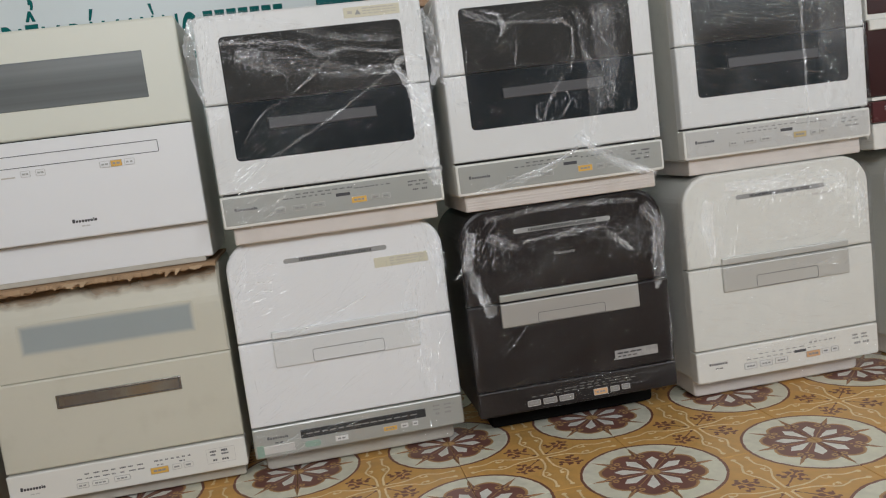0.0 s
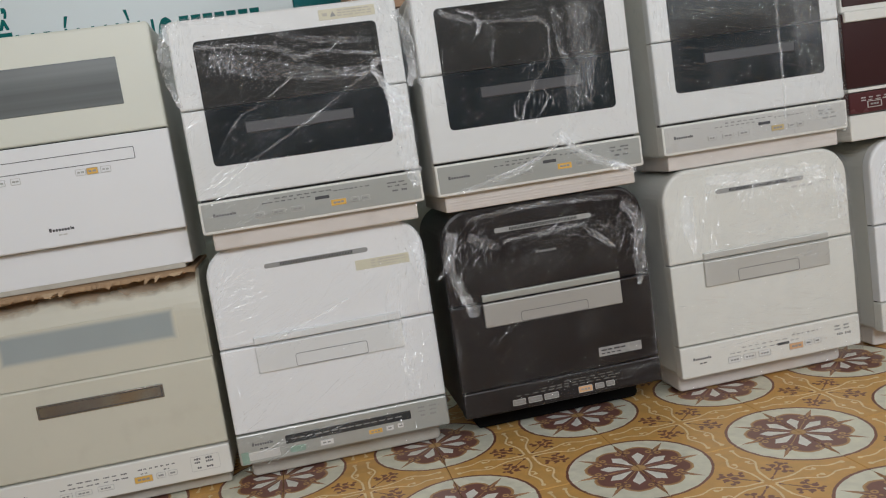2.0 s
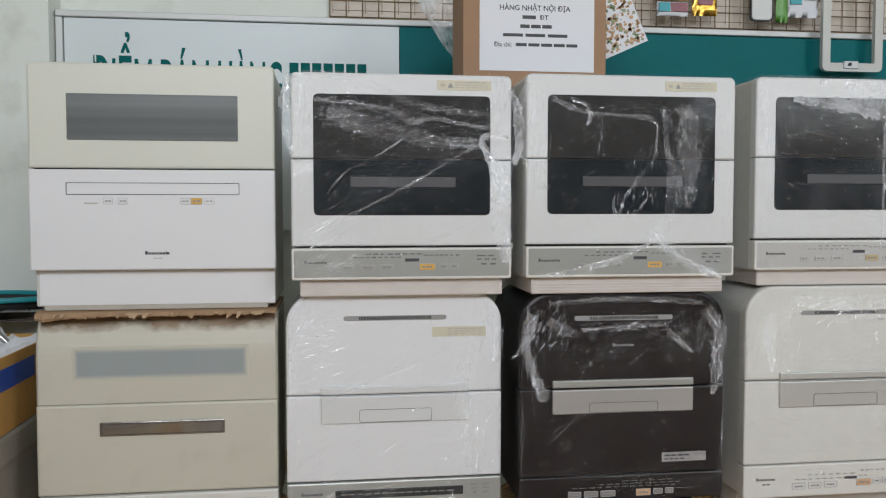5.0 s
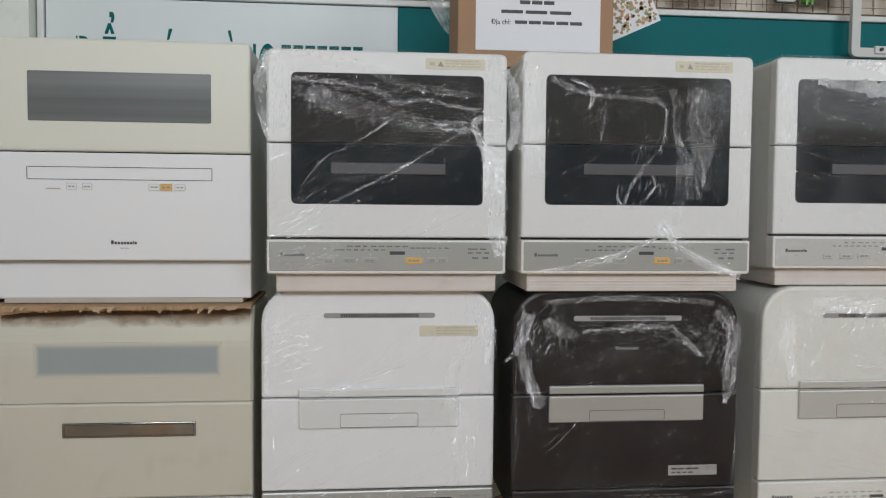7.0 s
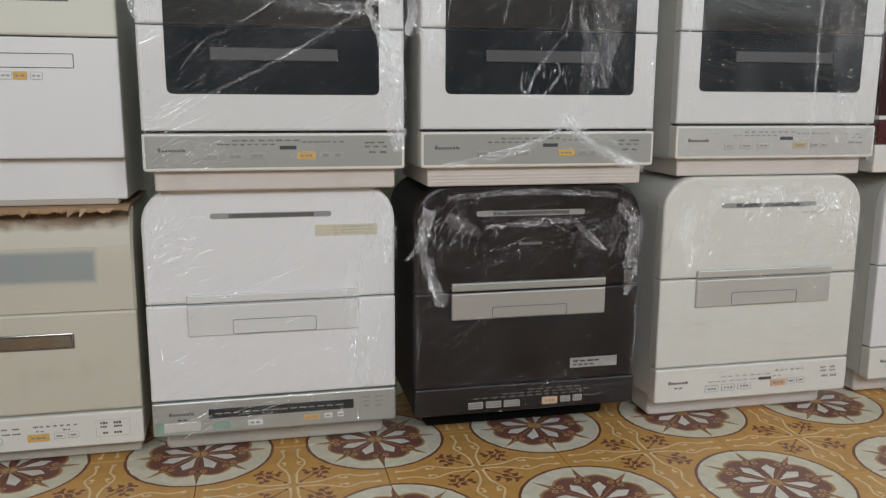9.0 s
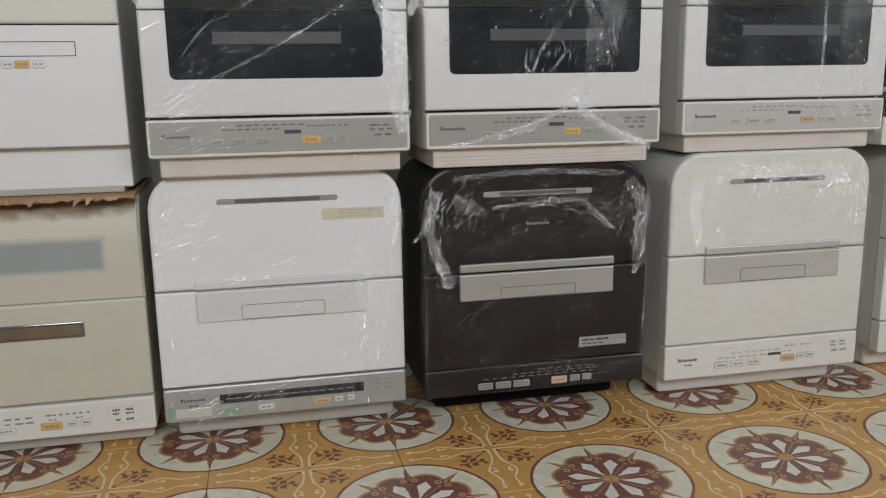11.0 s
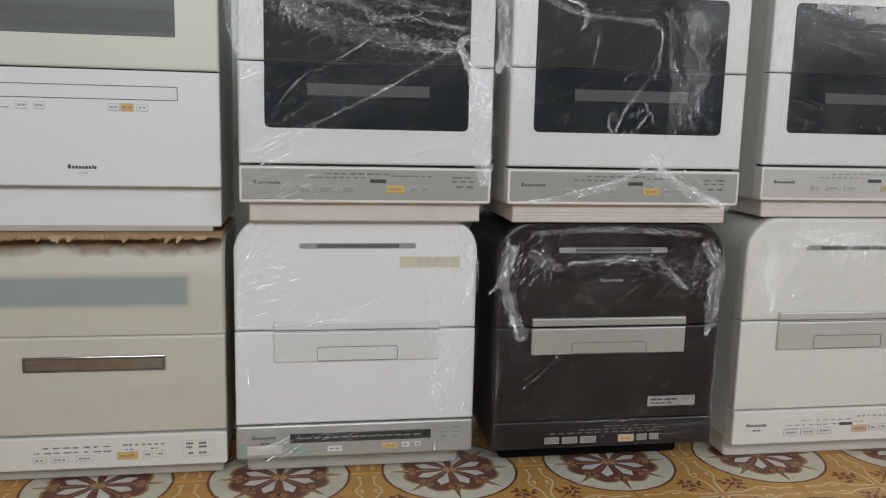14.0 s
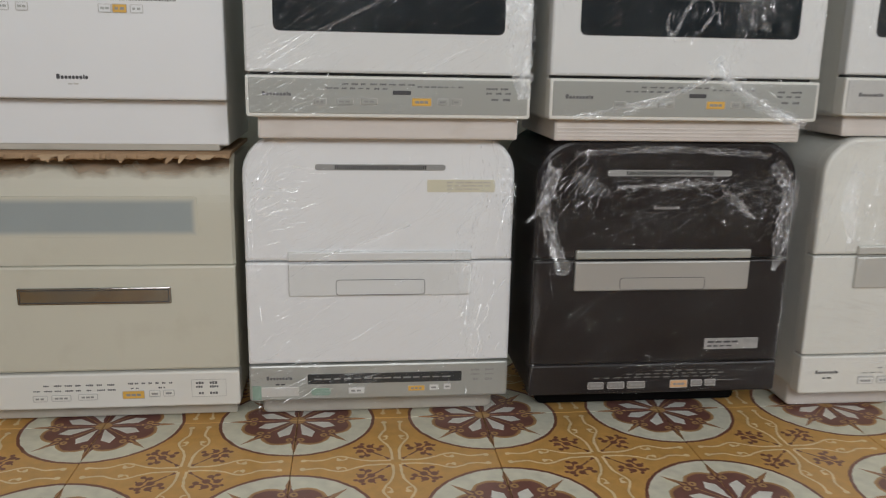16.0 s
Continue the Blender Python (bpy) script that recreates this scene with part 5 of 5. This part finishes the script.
creases(FE, [(-0.19, 0.52, 0.035, 0.025, 60, 90, 0.018, 0.0016), (-0.24, 0.47, 0.012, 0.05, 95, 60, 0.03, 0.0018), (0.21, 0.52, 0.025, 0.035, 65, 100, 0.025, 0.0016), (0.245, 0.45, 0.01, 0.05, 92, 70, 0.03, 0.0018), (0.02, 0.535, 0.10, 0.012, 12, 80, 0.016, 0.0016), (0.0, 0.515, 0.12, 0.01, 15, 50, 0.02, 0.0012), (0.10, 0.46, 0.09, 0.03, 18, 50, 0.012, 0.0014), (-0.08, 0.46, 0.06, 0.03, 55, 26, 0.012, 0.0014), (0.05, 0.095, 0.12, 0.012, 8, 30, 0.03, 0.0010), (-0.17, 0.262, 0.008, 0.006, 38, 3, 0.05, 0.0018), (0.1, 0.2, 0.12, 0.08, 10, 16, 0.02, 0.001), (-0.262, 0.26, 0.0010, 0.10, 90, 14, 0.07, 0.0012), (0.262, 0.26, 0.0010, 0.10, 90, 18, 0.07, 0.0014), (0.0, 0.145, 0.14, 0.003, 3, 20, 0.05, 0.001), (0.19, 0.12, 0.03, 0.01, 4, 20, 0.03, 0.0014), (0.03, 0.50, 0.10, 0.02, 25, 60, 0.05, 0.001), (-0.05, 0.45, 0.08, 0.02, 30, 30, 0.05, 0.0008), (0.15, 0.5, 0.04, 0.02, -30, 40, 0.04, 0.0011)], 25, face=0.42, thin=0.55)
gather(FE, [(-0.235, 0.555, 0.03), (-0.25, 0.50, 0.03), (-0.247, 0.445, 0.022), (-0.225, 0.39, 0.022), (-0.212, 0.352, 0.030), (-0.21, 0.338, 0.012)], 41, face=0.42)
gather(FE, [(0.215, 0.565, 0.03), (0.248, 0.51, 0.035), (0.243, 0.45, 0.035), (0.238, 0.39, 0.022), (0.232, 0.345, 0.008)], 42, face=0.42)
gather(FE, [(-0.20, 0.54, 0.02), (-0.15, 0.515, 0.03), (-0.12, 0.50, 0.01)], 43, True, face=0.42)
gather(FE, [(0.10, 0.525, 0.010), (0.13, 0.495, 0.014), (0.165, 0.465, 0.012), (0.18, 0.455, 0.004)], 44, True, face=0.42)
gather(FE, [(-0.11, 0.515, 0.006), (0.0, 0.522, 0.014), (0.10, 0.525, 0.010)], 45, True, face=0.42)
gather(FE, [(-0.2, 0.58, 0.01), (0.0, 0.592, 0.012), (0.2, 0.58, 0.012)], 46, True, face=0.42)
gather(FE, [(-0.29, 0.445, 0.006), (-0.262, 0.475, 0.012), (-0.25, 0.50, 0.02)], 47, face=0.42)
FG = wrap(L4, 0.536, 0.612, 0.078, 0.03, 26, FILMDENSE)
creases(FG, [(-0.205, 0.49, 0.018, 0.04, 80, 60, 0.025, 0.0018), (0.0, 0.54, 0.10, 0.02, 55, 70, 0.018, 0.0016), (0.10, 0.53, 0.07, 0.025, 60, 70, 0.02, 0.0016), (0.22, 0.50, 0.02, 0.05, 75, 60, 0.03, 0.0018), (0.09, 0.46, 0.015, 0.02, -60, 10, 0.03, 0.0014), (0.05, 0.40, 0.12, 0.03, 20, 36, 0.02, 0.0012), (0.15, 0.33, 0.06, 0.04, 15, 30, 0.02, 0.001), (0.0, 0.22, 0.12, 0.03, 8, 24, 0.02, 0.0011), (0.10, 0.50, 0.09, 0.03, 40, 50, 0.05, 0.0009), (-0.19, 0.47, 0.03, 0.05, 75, 70, 0.04, 0.0014), (0.0, 0.57, 0.12, 0.015, 20, 70, 0.03, 0.0014), (0.2, 0.53, 0.03, 0.03, -50, 60, 0.03, 0.0013), (0.10, 0.40, 0.10, 0.03, 12, 40, 0.04, 0.001), (0.0, 0.135, 0.16, 0.012, 6, 40, 0.03, 0.001)], 26, face=0.42, thin=1.0)
gather(FG, [(-0.20, 0.545, 0.03), (-0.21, 0.50, 0.034), (-0.205, 0.44, 0.028), (-0.20, 0.395, 0.010)], 51, face=0.42)
gather(FG, [(-0.15, 0.575, 0.02), (0.0, 0.565, 0.04), (0.12, 0.56, 0.04), (0.2, 0.55, 0.03)], 52, face=0.42)
gather(FG, [(0.225, 0.55, 0.02), (0.24, 0.49, 0.03), (0.235, 0.42, 0.02)], 53, face=0.42)
gather(FG, [(-0.285, 0.43, 0.02), (-0.268, 0.46, 0.03), (-0.255, 0.50, 0.02)], 54, True, face=0.42)
FH = wrap(L5, 0.536, 0.606, 0.078, 0.03, 27, FILM)
creases(FH, [(-0.2, 0.50, 0.03, 0.05, 70, 60, 0.025, 0.0016), (0.0, 0.5, 0.1, 0.05, 40, 60, 0.02, 0.0014)], 27, face=0.42, folds=SOFTGLINTS)
gather(FH, [(-0.2, 0.56, 0.02), (-0.24, 0.50, 0.03), (-0.25, 0.42, 0.02)], 61, face=0.42)

# ---- torn cardboard sheet between the two stacked machines ----
sheet = thing("cardboard_sheet", (-0.52, 2.13, 0.568), "torn brown cardboard sheet between two stacked dishwashers", "cardboard")
rng = random.Random(8)
bm = bmesh.new()
cols = []
for i in range(91):
    x = -0.279 + 0.560 * i / 90
    rag = 0.016 * noise.noise(Vector((x * 22, 0, 0))) + 0.009 * noise.noise(Vector((x * 90, 3, 0)))
    sag = 0.006 - 0.012 * x + 0.009 * noise.noise(Vector((x * 14, 7, 0))) + 0.004 * noise.noise(Vector((x * 70, 9, 0)))
    cols.append([bm.verts.new(q) for q in ((x, 0.30, 0.009), (x, 0.03, 0.009), (x, 0.010 + rag * 0.4, 0.005), (x, 0.002 + rag, -sag * 0.55), (x, 0.0065 + rag, -sag), (x, 0.020, -0.002), (x, 0.04, 0.002), (x, 0.30, 0.002))])
for p, q in zip(cols, cols[1:]):
    for i in range(8):
        bm.faces.new((p[i], p[(i + 1) % 8], q[(i + 1) % 8], q[i]))
bm.faces.new(cols[0])
bm.faces.new(cols[-1][::-1])
part("ragged_sheet", bm, CARDBOARD, sheet)
for i in range(15):
    x = rng.uniform(-0.262, 0.26)
    wd, ln, lean = rng.uniform(0.008, 0.045), rng.uniform(0.006, 0.017), rng.uniform(-0.6, 0.6)
    bm = bmesh.new()
    strip = []
    for k in range(5):
        t = k / 4
        cx, cy, cz = x + lean * ln * t, -0.003 - 0.010 * math.sin(1.8 * t), 0.004 - ln * t
        hw = wd * (1 - 0.75 * t) * 0.5 * rng.uniform(0.7, 1.2)
        strip.append([bm.verts.new(q) for q in ((cx - hw, cy, cz), (cx + hw, cy, cz + 0.001), (cx + hw, cy + 0.0012, cz + 0.001), (cx - hw, cy + 0.0012, cz))])
    for p, q in zip(strip, strip[1:]):
        for j in range(4):
            bm.faces.new((p[j], p[(j + 1) % 4], q[(j + 1) % 4], q[j]))
    bm.faces.new(strip[0][::-1])
    bm.faces.new(strip[-1])
    part("torn_flap", bm, TORN if i % 3 else CARDBOARD, sheet)

# ---- sign on the back wall ----
SY = 2.90
sign = thing("shop_sign", (0, SY, 1.0), "wall sign, pale sheet with teal letters beside a teal field", "sign")
part("sign_sheet", box(-0.953, 0.124, 0, 0.03, -0.25, 0.435, 0.001), SIGNWHITE, sign, "pale blue-grey sheet")
part("teal_field", box(0.126, 3.4, 0, 0.03, -0.25, 0.435, 0.001), TEAL, sign, "dark teal field")
part("top_frame", box(-0.976, 3.4, -0.012, 0.032, 0.437, 0.457, 0.003), ALU, sign, "aluminium edge strip")
part("side_frame", box(-0.976, -0.955, -0.012, 0.032, -0.25, 0.435, 0.003), ALU, sign, "aluminium edge strip")
for word, x0, x1 in (("ĐIỂM", -0.872, -0.682), ("BÁN", -0.654, -0.502), ("HÀNG", -0.472, -0.266)):
    part("letters", lettering(word, 0.14, x1 - x0, 0.001, 0.012), TEALINK, sign, at=(x0, -0.0012, 0.167))
for i in range(7):
    part("brand_bar", box(-0.242 + i * 0.0375, -0.242 + i * 0.0375 + 0.030, -0.002, 0.001, 0.167, 0.307, 0.0003), TEALINK, sign)

# ---- tiled strip of wall above the sign, with a wire rack ----
strip = thing("tiled_wall_strip", (0, YB, 1.47), "beige small-tiled wall strip above the sign", "wall")
tagged(strip, kind="structure")
part("joint_bed", box(-0.11, 3.3, -0.012, -0.002, 0.0, 0.9, 0.001), GROUT, strip)
tile_me = bpy.data.meshes.new("wall_tile")
bm = box(-0.0255, 0.0255, -0.018, -0.012, -0.0255, 0.0255, 0.0015)
bm.to_mesh(tile_me)
bm.free()
tile_me.materials.append(GRIDBACK)
for i in range(58):
    for k in range(5):
        ob = new("wall_tile", tile_me)
        ob.parent, ob.location = strip, (-0.08 + i * 0.055, 0, 0.03 + k * 0.055)
rack = thing("wire_rack", (0, SY - 0.02, 1.45), "rusty wire display rack with square mesh", "rack")
for k in range(6):
    part("wire", tube([(-0.10, 0, 0.03 + 0.055 * k), (3.2, 0, 0.03 + 0.055 * k)], 0.0013, 5), WIRE, rack)
for i in range(61):
    part("wire", tube([(-0.10 + 0.055 * i, -0.003, 0.02), (-0.10 + 0.055 * i, -0.003, 0.4)], 0.0013, 5), WIRE, rack)


def packet(name, label, x0, x1, z0, z1, material, y=2.862, bulge=0.008, extra=()):
    """A soft sealed packet: a pillow with flat crimped ends, hung on the wire rack."""
    t = thing(name, ((x0 + x1) / 2, y, z0), label, "packet", "hung packets")
    w, h = x1 - x0, z1 - z0
    bm = bmesh.new()
    n = 10
    for s in (-1, 1):
        g = [[bm.verts.new(((i / n - 0.5) * w, s * (0.0006 + bulge * math.sin(math.pi * i / n) ** 0.6 * math.sin(math.pi * max(0.0, min(1.0, (k / n - 0.06) / 0.88))) ** 0.6 + 0.001 * noise.noise(Vector((i, k, x0 * 9)))), k / n * h)) for i in range(n + 1)] for k in range(n + 1)]
        for k in range(n):
            for i in range(n):
                bm.faces.new((g[k][i], g[k][i + 1], g[k + 1][i + 1], g[k + 1][i]))
    bmesh.ops.remove_doubles(bm, verts=bm.verts, dist=0.0013)
    part("pouch", bm, material, t, smooth=True)
    for nm, m, fx0, fx1, fz0, fz1 in extra:
        part(nm, box((fx0 - 0.5) * w, (fx1 - 0.5) * w, -bulge - 0.003, -bulge + 0.002, fz0 * h, fz1 * h, 0.001), m, t)
    return t


packet("gold_packet", "gold foil packet with wine-red picture on the rack", 1.145, 1.235, 1.495, 1.72, GOLDPACK, extra=(("picture", REDPACK, 0.2, 0.8, 0.16, 0.9),))
packet("snack_packet", "flat packet with teal and wine-red print", 1.015, 1.13, 1.49, 1.54, PAPER, extra=(("print_block", CYANPACK, 0.05, 0.4, 0.3, 0.9), ("print_block", REDPACK, 0.42, 0.95, 0.3, 0.9)))
packet("brown_packet", "small brown paper packet on the rack", 1.01, 1.125, 1.545, 1.72, CARTON)
packet("green_packet", "narrow green plastic packet on the rack", 1.455, 1.50, 1.48, 1.75, GREENPACK, bulge=0.006)
packet("white_packet", "white packet with a cyan block on the rack", 1.50, 1.615, 1.50, 1.75, PAPER, extra=(("print_block", CYANPACK, 0.04, 0.42, 0.18, 0.36), ("print_line", PRINTLIGHT, 0.5, 0.9, 0.24, 0.28)))
case = thing("phone_case", (1.405, 2.862, 1.488), "white moulded phone case hung on the rack", "phone case")
part("shell", prism(outline(-0.038, 0.038, 0.0, 0.2, 0.014, 0.014), 0, 0.012, 0.004), KEYWHITE, case)
part("dark_edge", frame_ring(-0.041, 0.041, -0.003, 0.203, 0.003, 0.002, 0.013, 0.015), BLACKPLASTIC, case)

hang = thing("hanging_frame", (1.735, 2.835, 1.31), "light grey rounded plastic frame hanging before the sign", "frame")
part("frame", frame_ring(-0.115, 0.115, 0.0, 0.52, 0.030, 0, 0.018, 0.019), FRAMEGREY, hang)
part("clip", box(-0.035, 0.02, -0.006, 0.004, 0.010, 0.036, 0.002), ALU, hang, "metal clip")
part("hook", tube([(0.0, 0.009, 0.50), (0.0, 0.02, 0.54), (0.0, 0.046, 0.55)], 0.004, 8), ALU, hang, "wire hook")
part("clip_screw", tube([(-0.015, -0.012, 0.024), (-0.015, 0.0, 0.024)], 0.006, 8), BLACKPLASTIC, hang)

# clear plastic bag beside the carton
bag = thing("plastic_bag", (0.262, 2.60, 1.235), "crumpled clear plastic bag hanging beside the carton", "bag")
bm = bmesh.new()
n = 18
g = []
for k in range(n + 1):
    z = 0.30 * k / n
    left, right = -0.13 + 0.10 * (1 - k / n) ** 1.5 * 1.2, 0.06
    g.append([bm.verts.new((left + (right - left) * i / n, 0.018 * noise.noise(Vector((i * 0.5, k * 0.22, 4))) + 0.006 * noise.noise(Vector((i * 1.3, k * 0.6, 8))), z + 0.06 * (1 - i / n) * (1 - k / n))) for i in range(n + 1)])
for k in range(n):
    for i in range(n):
        bm.faces.new((g[k][i], g[k][i + 1], g[k + 1][i + 1], g[k + 1][i]))
part("bag_film", bm, BAGFILM, bag, smooth=True)
part("hanger", tube([(0.0, 0.0, 0.29), (0.0, 0.12, 0.33), (0.0, 0.29, 0.34)], 0.003, 6), WIRE, bag, "wire hook to the rack")

# carton with the seller's notice, standing on two machines
carton = thing("carton", (0.432, 2.26, 1.147), "brown cardboard carton with a white notice, on the dishwashers", "carton")
bm = box(-0.190, 0.20, 0.0, 0.19, 0.0, 0.30, 0.003)
part("carton_body", bm, KRAFT, carton)
part("carton_flap", box(-0.191, 0.201, -0.003, -0.0005, 0.0, 0.012, 0.001), KRAFT, carton)
notice = part("paper_notice", box(-0.146, 0.166, -0.0015, -0.0005, 0.040, 0.268, 0.0004), PAPER, carton, "white printed notice")
for txt, x0, x1, z, h in (("HÀNG NHẬT NỘI ĐỊA", -0.092, 0.100, 0.1995, 0.0135), ("ĐT", 0.016, 0.040, 0.1765, 0.0115), ("Địa chỉ:", -0.108, -0.060, 0.1035, 0.0115)):
    part("letters", lettering(txt, h, x1 - x0, 0.0004, 0.012), PRINT, notice, at=(x0, -0.0016, z))
rng = random.Random(9)
for x0, x1, z, h, words in ((-0.032, 0.010, 0.182, 0.009, 1), (-0.038, 0.052, 0.158, 0.009, 3), (-0.084, 0.098, 0.1345, 0.008, 3), (-0.050, 0.123, 0.1095, 0.008, 5)):
    for i in range(words):
        xa = x0 + (x1 - x0) * i / words
        part("notice_bar", box(xa + 0.001, xa + (x1 - x0) / words * 0.9, -0.0022, -0.0012, z - h / 2, z + h / 2, 0.0002), PRINT, notice)

# printed card leaning at the carton
card = thing("printed_card", (0.735, 2.465, 1.30), "printed card with a colourful autumn picture beside the carton", "card")
card.rotation_euler = (0, radians(-24), 0)
part("card_sheet", box(-0.07, 0.095, 0, 0.002, -0.02, 0.24, 0.0005), PAPER, card)
rng = random.Random(10)
for nm, mm, lab, count in (("printed_blot", PICTUREINK, "brown and orange blots", 300), ("leaf_blot", PICTUREGREEN, "green blots", 80)):
    bm = bmesh.new()
    for _ in range(count):
        x, z, s = rng.uniform(-0.06, 0.088), rng.uniform(-0.012, 0.2), rng.uniform(0.0015, 0.007)
        bm.faces.new([bm.verts.new((x + s * math.cos(q) * rng.uniform(0.6, 1.3), -0.0008 - 0.0002 * (mm is PICTUREGREEN), z + s * math.sin(q))) for q in (0.2, 1.4, 2.6, 3.7, 5.2)])
    part(nm, bm, mm, card, lab, kind="stuff")

# ---- left end: carton with blue tape on a foam box, basin on a wire shelf, bent tube ----
heap = thing("storage_carton", (-1.13, 2.26, 0.282), "ochre carton with blue tape, open, full of white scraps", "carton")
bm = bmesh.new()
for x0, x1, y0, y1 in ((-0.25, 0.25, -0.4, -0.394), (-0.25, 0.25, 0.294, 0.3), (-0.25, -0.244, -0.394, 0.294), (0.244, 0.25, -0.394, 0.294)):
    box(x0, x1, y0, y1, 0.0, 0.185, 0.001, bm)
box(-0.244, 0.244, -0.394, 0.294, 0.0, 0.006, 0.001, bm)
part("carton_wall", bm, CARTON, heap)
part("tape", box(0.2503, 0.2516, -0.40, 0.10, 0.105, 0.158, 0.0004), BLUETAPE, heap, "blue tape band")
bm = bmesh.new()
g = [[bm.verts.new((-0.24 + 0.48 * i / 20, -0.385 + 0.67 * k / 20, 0.175 + 0.05 * noise.noise(Vector((i * 0.4, k * 0.4, 2))) + 0.02 * noise.noise(Vector((i * 1.1, k * 1.1, 5))))) for i in range(21)] for k in range(21)]
for k in range(20):
    for i in range(20):
        bm.faces.new((g[k][i], g[k][i + 1], g[k + 1][i + 1], g[k + 1][i]))
part("paper_filling", bm, PAPER, heap, "crumpled white paper")
foam = thing("foam_box", (-1.13, 2.26, 0.0), "dusty grey foam box under a carton", "box")
bm = bmesh.new()
rings = []
for z, s in ((0.0, 0.94), (0.012, 0.955), (0.20, 0.985), (0.215, 1.0), (0.270, 1.0), (0.28, 0.985)):
    ring = []
    for x, y in outline(-0.255, 0.255, -0.36, 0.30, 0.03, 0.03):
        ns = 1 + 0.012 * noise.noise(Vector((x * 12, y * 12, z * 14)))
        ring.append(bm.verts.new((x * s * ns, y * s * ns, z)))
    rings.append(ring)
m = len(rings[0])
for p, q in zip(rings, rings[1:]):
    for i in range(m):
        bm.faces.new((p[i], p[(i + 1) % m], q[(i + 1) % m], q[i]))
bm.faces.new(rings[0][::-1])
bm.faces.new(rings[-1])
part("foam_shell", bm, SACK, foam)

shelf = thing("wire_shelf", (-1.32, 2.70, 0.0), "dark steel wire shelf holding a basin", "shelf")
for x in (-0.38, 0.45):
    for y in (-0.08, 0.12):
        part("post", tube([(x, y, 0), (x, y, 0.53)], 0.008, 8), STEEL, shelf)
for k in range(7):
    part("shelf_wire", tube([(-0.38, -0.08 + 0.2 * k / 6, 0.495), (0.45, -0.08 + 0.2 * k / 6, 0.495)], 0.003, 6), STEEL, shelf)
part("front_rail", tube([(-0.38, -0.088, 0.525), (0.45, -0.088, 0.525)], 0.004, 6), STEEL, shelf)
basin = thing("basin", (-1.17, 2.70, 0.498), "black basin with a turquoise rim", "basin")
for nm, mm, prof in (("bowl", BLACKPLASTIC, ((0.15, 0.0), (0.19, 0.03), (0.215, 0.055), (0.21, 0.056), (0.145, 0.006))), ("rim", TEALPLASTIC, ((0.215, 0.053), (0.235, 0.053), (0.237, 0.064), (0.22, 0.068), (0.212, 0.058)))):
    bm = bmesh.new()
    cols = []
    for i in range(40):
        a = 2 * math.pi * i / 40
        cols.append([bm.verts.new((r * math.cos(a) * 1.1, r * math.sin(a) * 0.6, z)) for r, z in prof])
    for i in range(40):
        p, q = cols[i], cols[(i + 1) % 40]
        for k in range(len(prof)):
            bm.faces.new((p[k], q[k], q[(k + 1) % len(prof)], p[(k + 1) % len(prof)]))
    if nm == "bowl":
        bm.faces.new([c[0] for c in cols])
    part(nm, bm, mm, basin, smooth=True)
hook = thing("bent_tube", (-1.0, 2.40, 0.455), "bent shiny steel tube lying in the open carton", "tube")
part("tube", tube([(-0.12 + 0.02 * i, 0.0, 0.075 - 0.0045 * i - 0.0008 * i * i + 0.03 * math.sin(i * 0.28)) for i in range(13)], 0.008, 10), STEEL, hook, smooth=True)

# ---- floor ----
floor = slab("floor", X0, X1, YF, YB, -0.06, -0.0065, GROUT, "glazed floor tiles with brown and cream medallion pattern", "floor")
me = bpy.data.meshes.new("floor_tile")
bm = bmesh.new()
hs = 0.1995
lv = []
for z, inset in ((-0.0065, 0.0), (-0.0012, 0.0), (0.0, 0.0012)):
    lv.append([bm.verts.new((sx * (hs - inset), sy * (hs - inset), z)) for sx, sy in ((-1, -1), (1, -1), (1, 1), (-1, 1))])
for p, q in zip(lv, lv[1:]):
    for i in range(4):
        bm.faces.new((p[i], p[(i + 1) % 4], q[(i + 1) % 4], q[i]))
bm.faces.new(lv[-1])
bm.normal_update()
bm.to_mesh(me)
bm.free()
me.materials.append(TILE)
for i in range(-8, 11):
    for k in range(-11, 3):
        x, y = 0.877 + 0.4 * i, 1.970 + 0.4 * k
        if X0 + 0.2 < x < X1 - 0.2 and YF + 0.2 < y < YB - 0.15:
            ob = new("floor_tile", me)
            ob.parent, ob.location = floor, (x, y, random.uniform(-0.0006, 0.0))
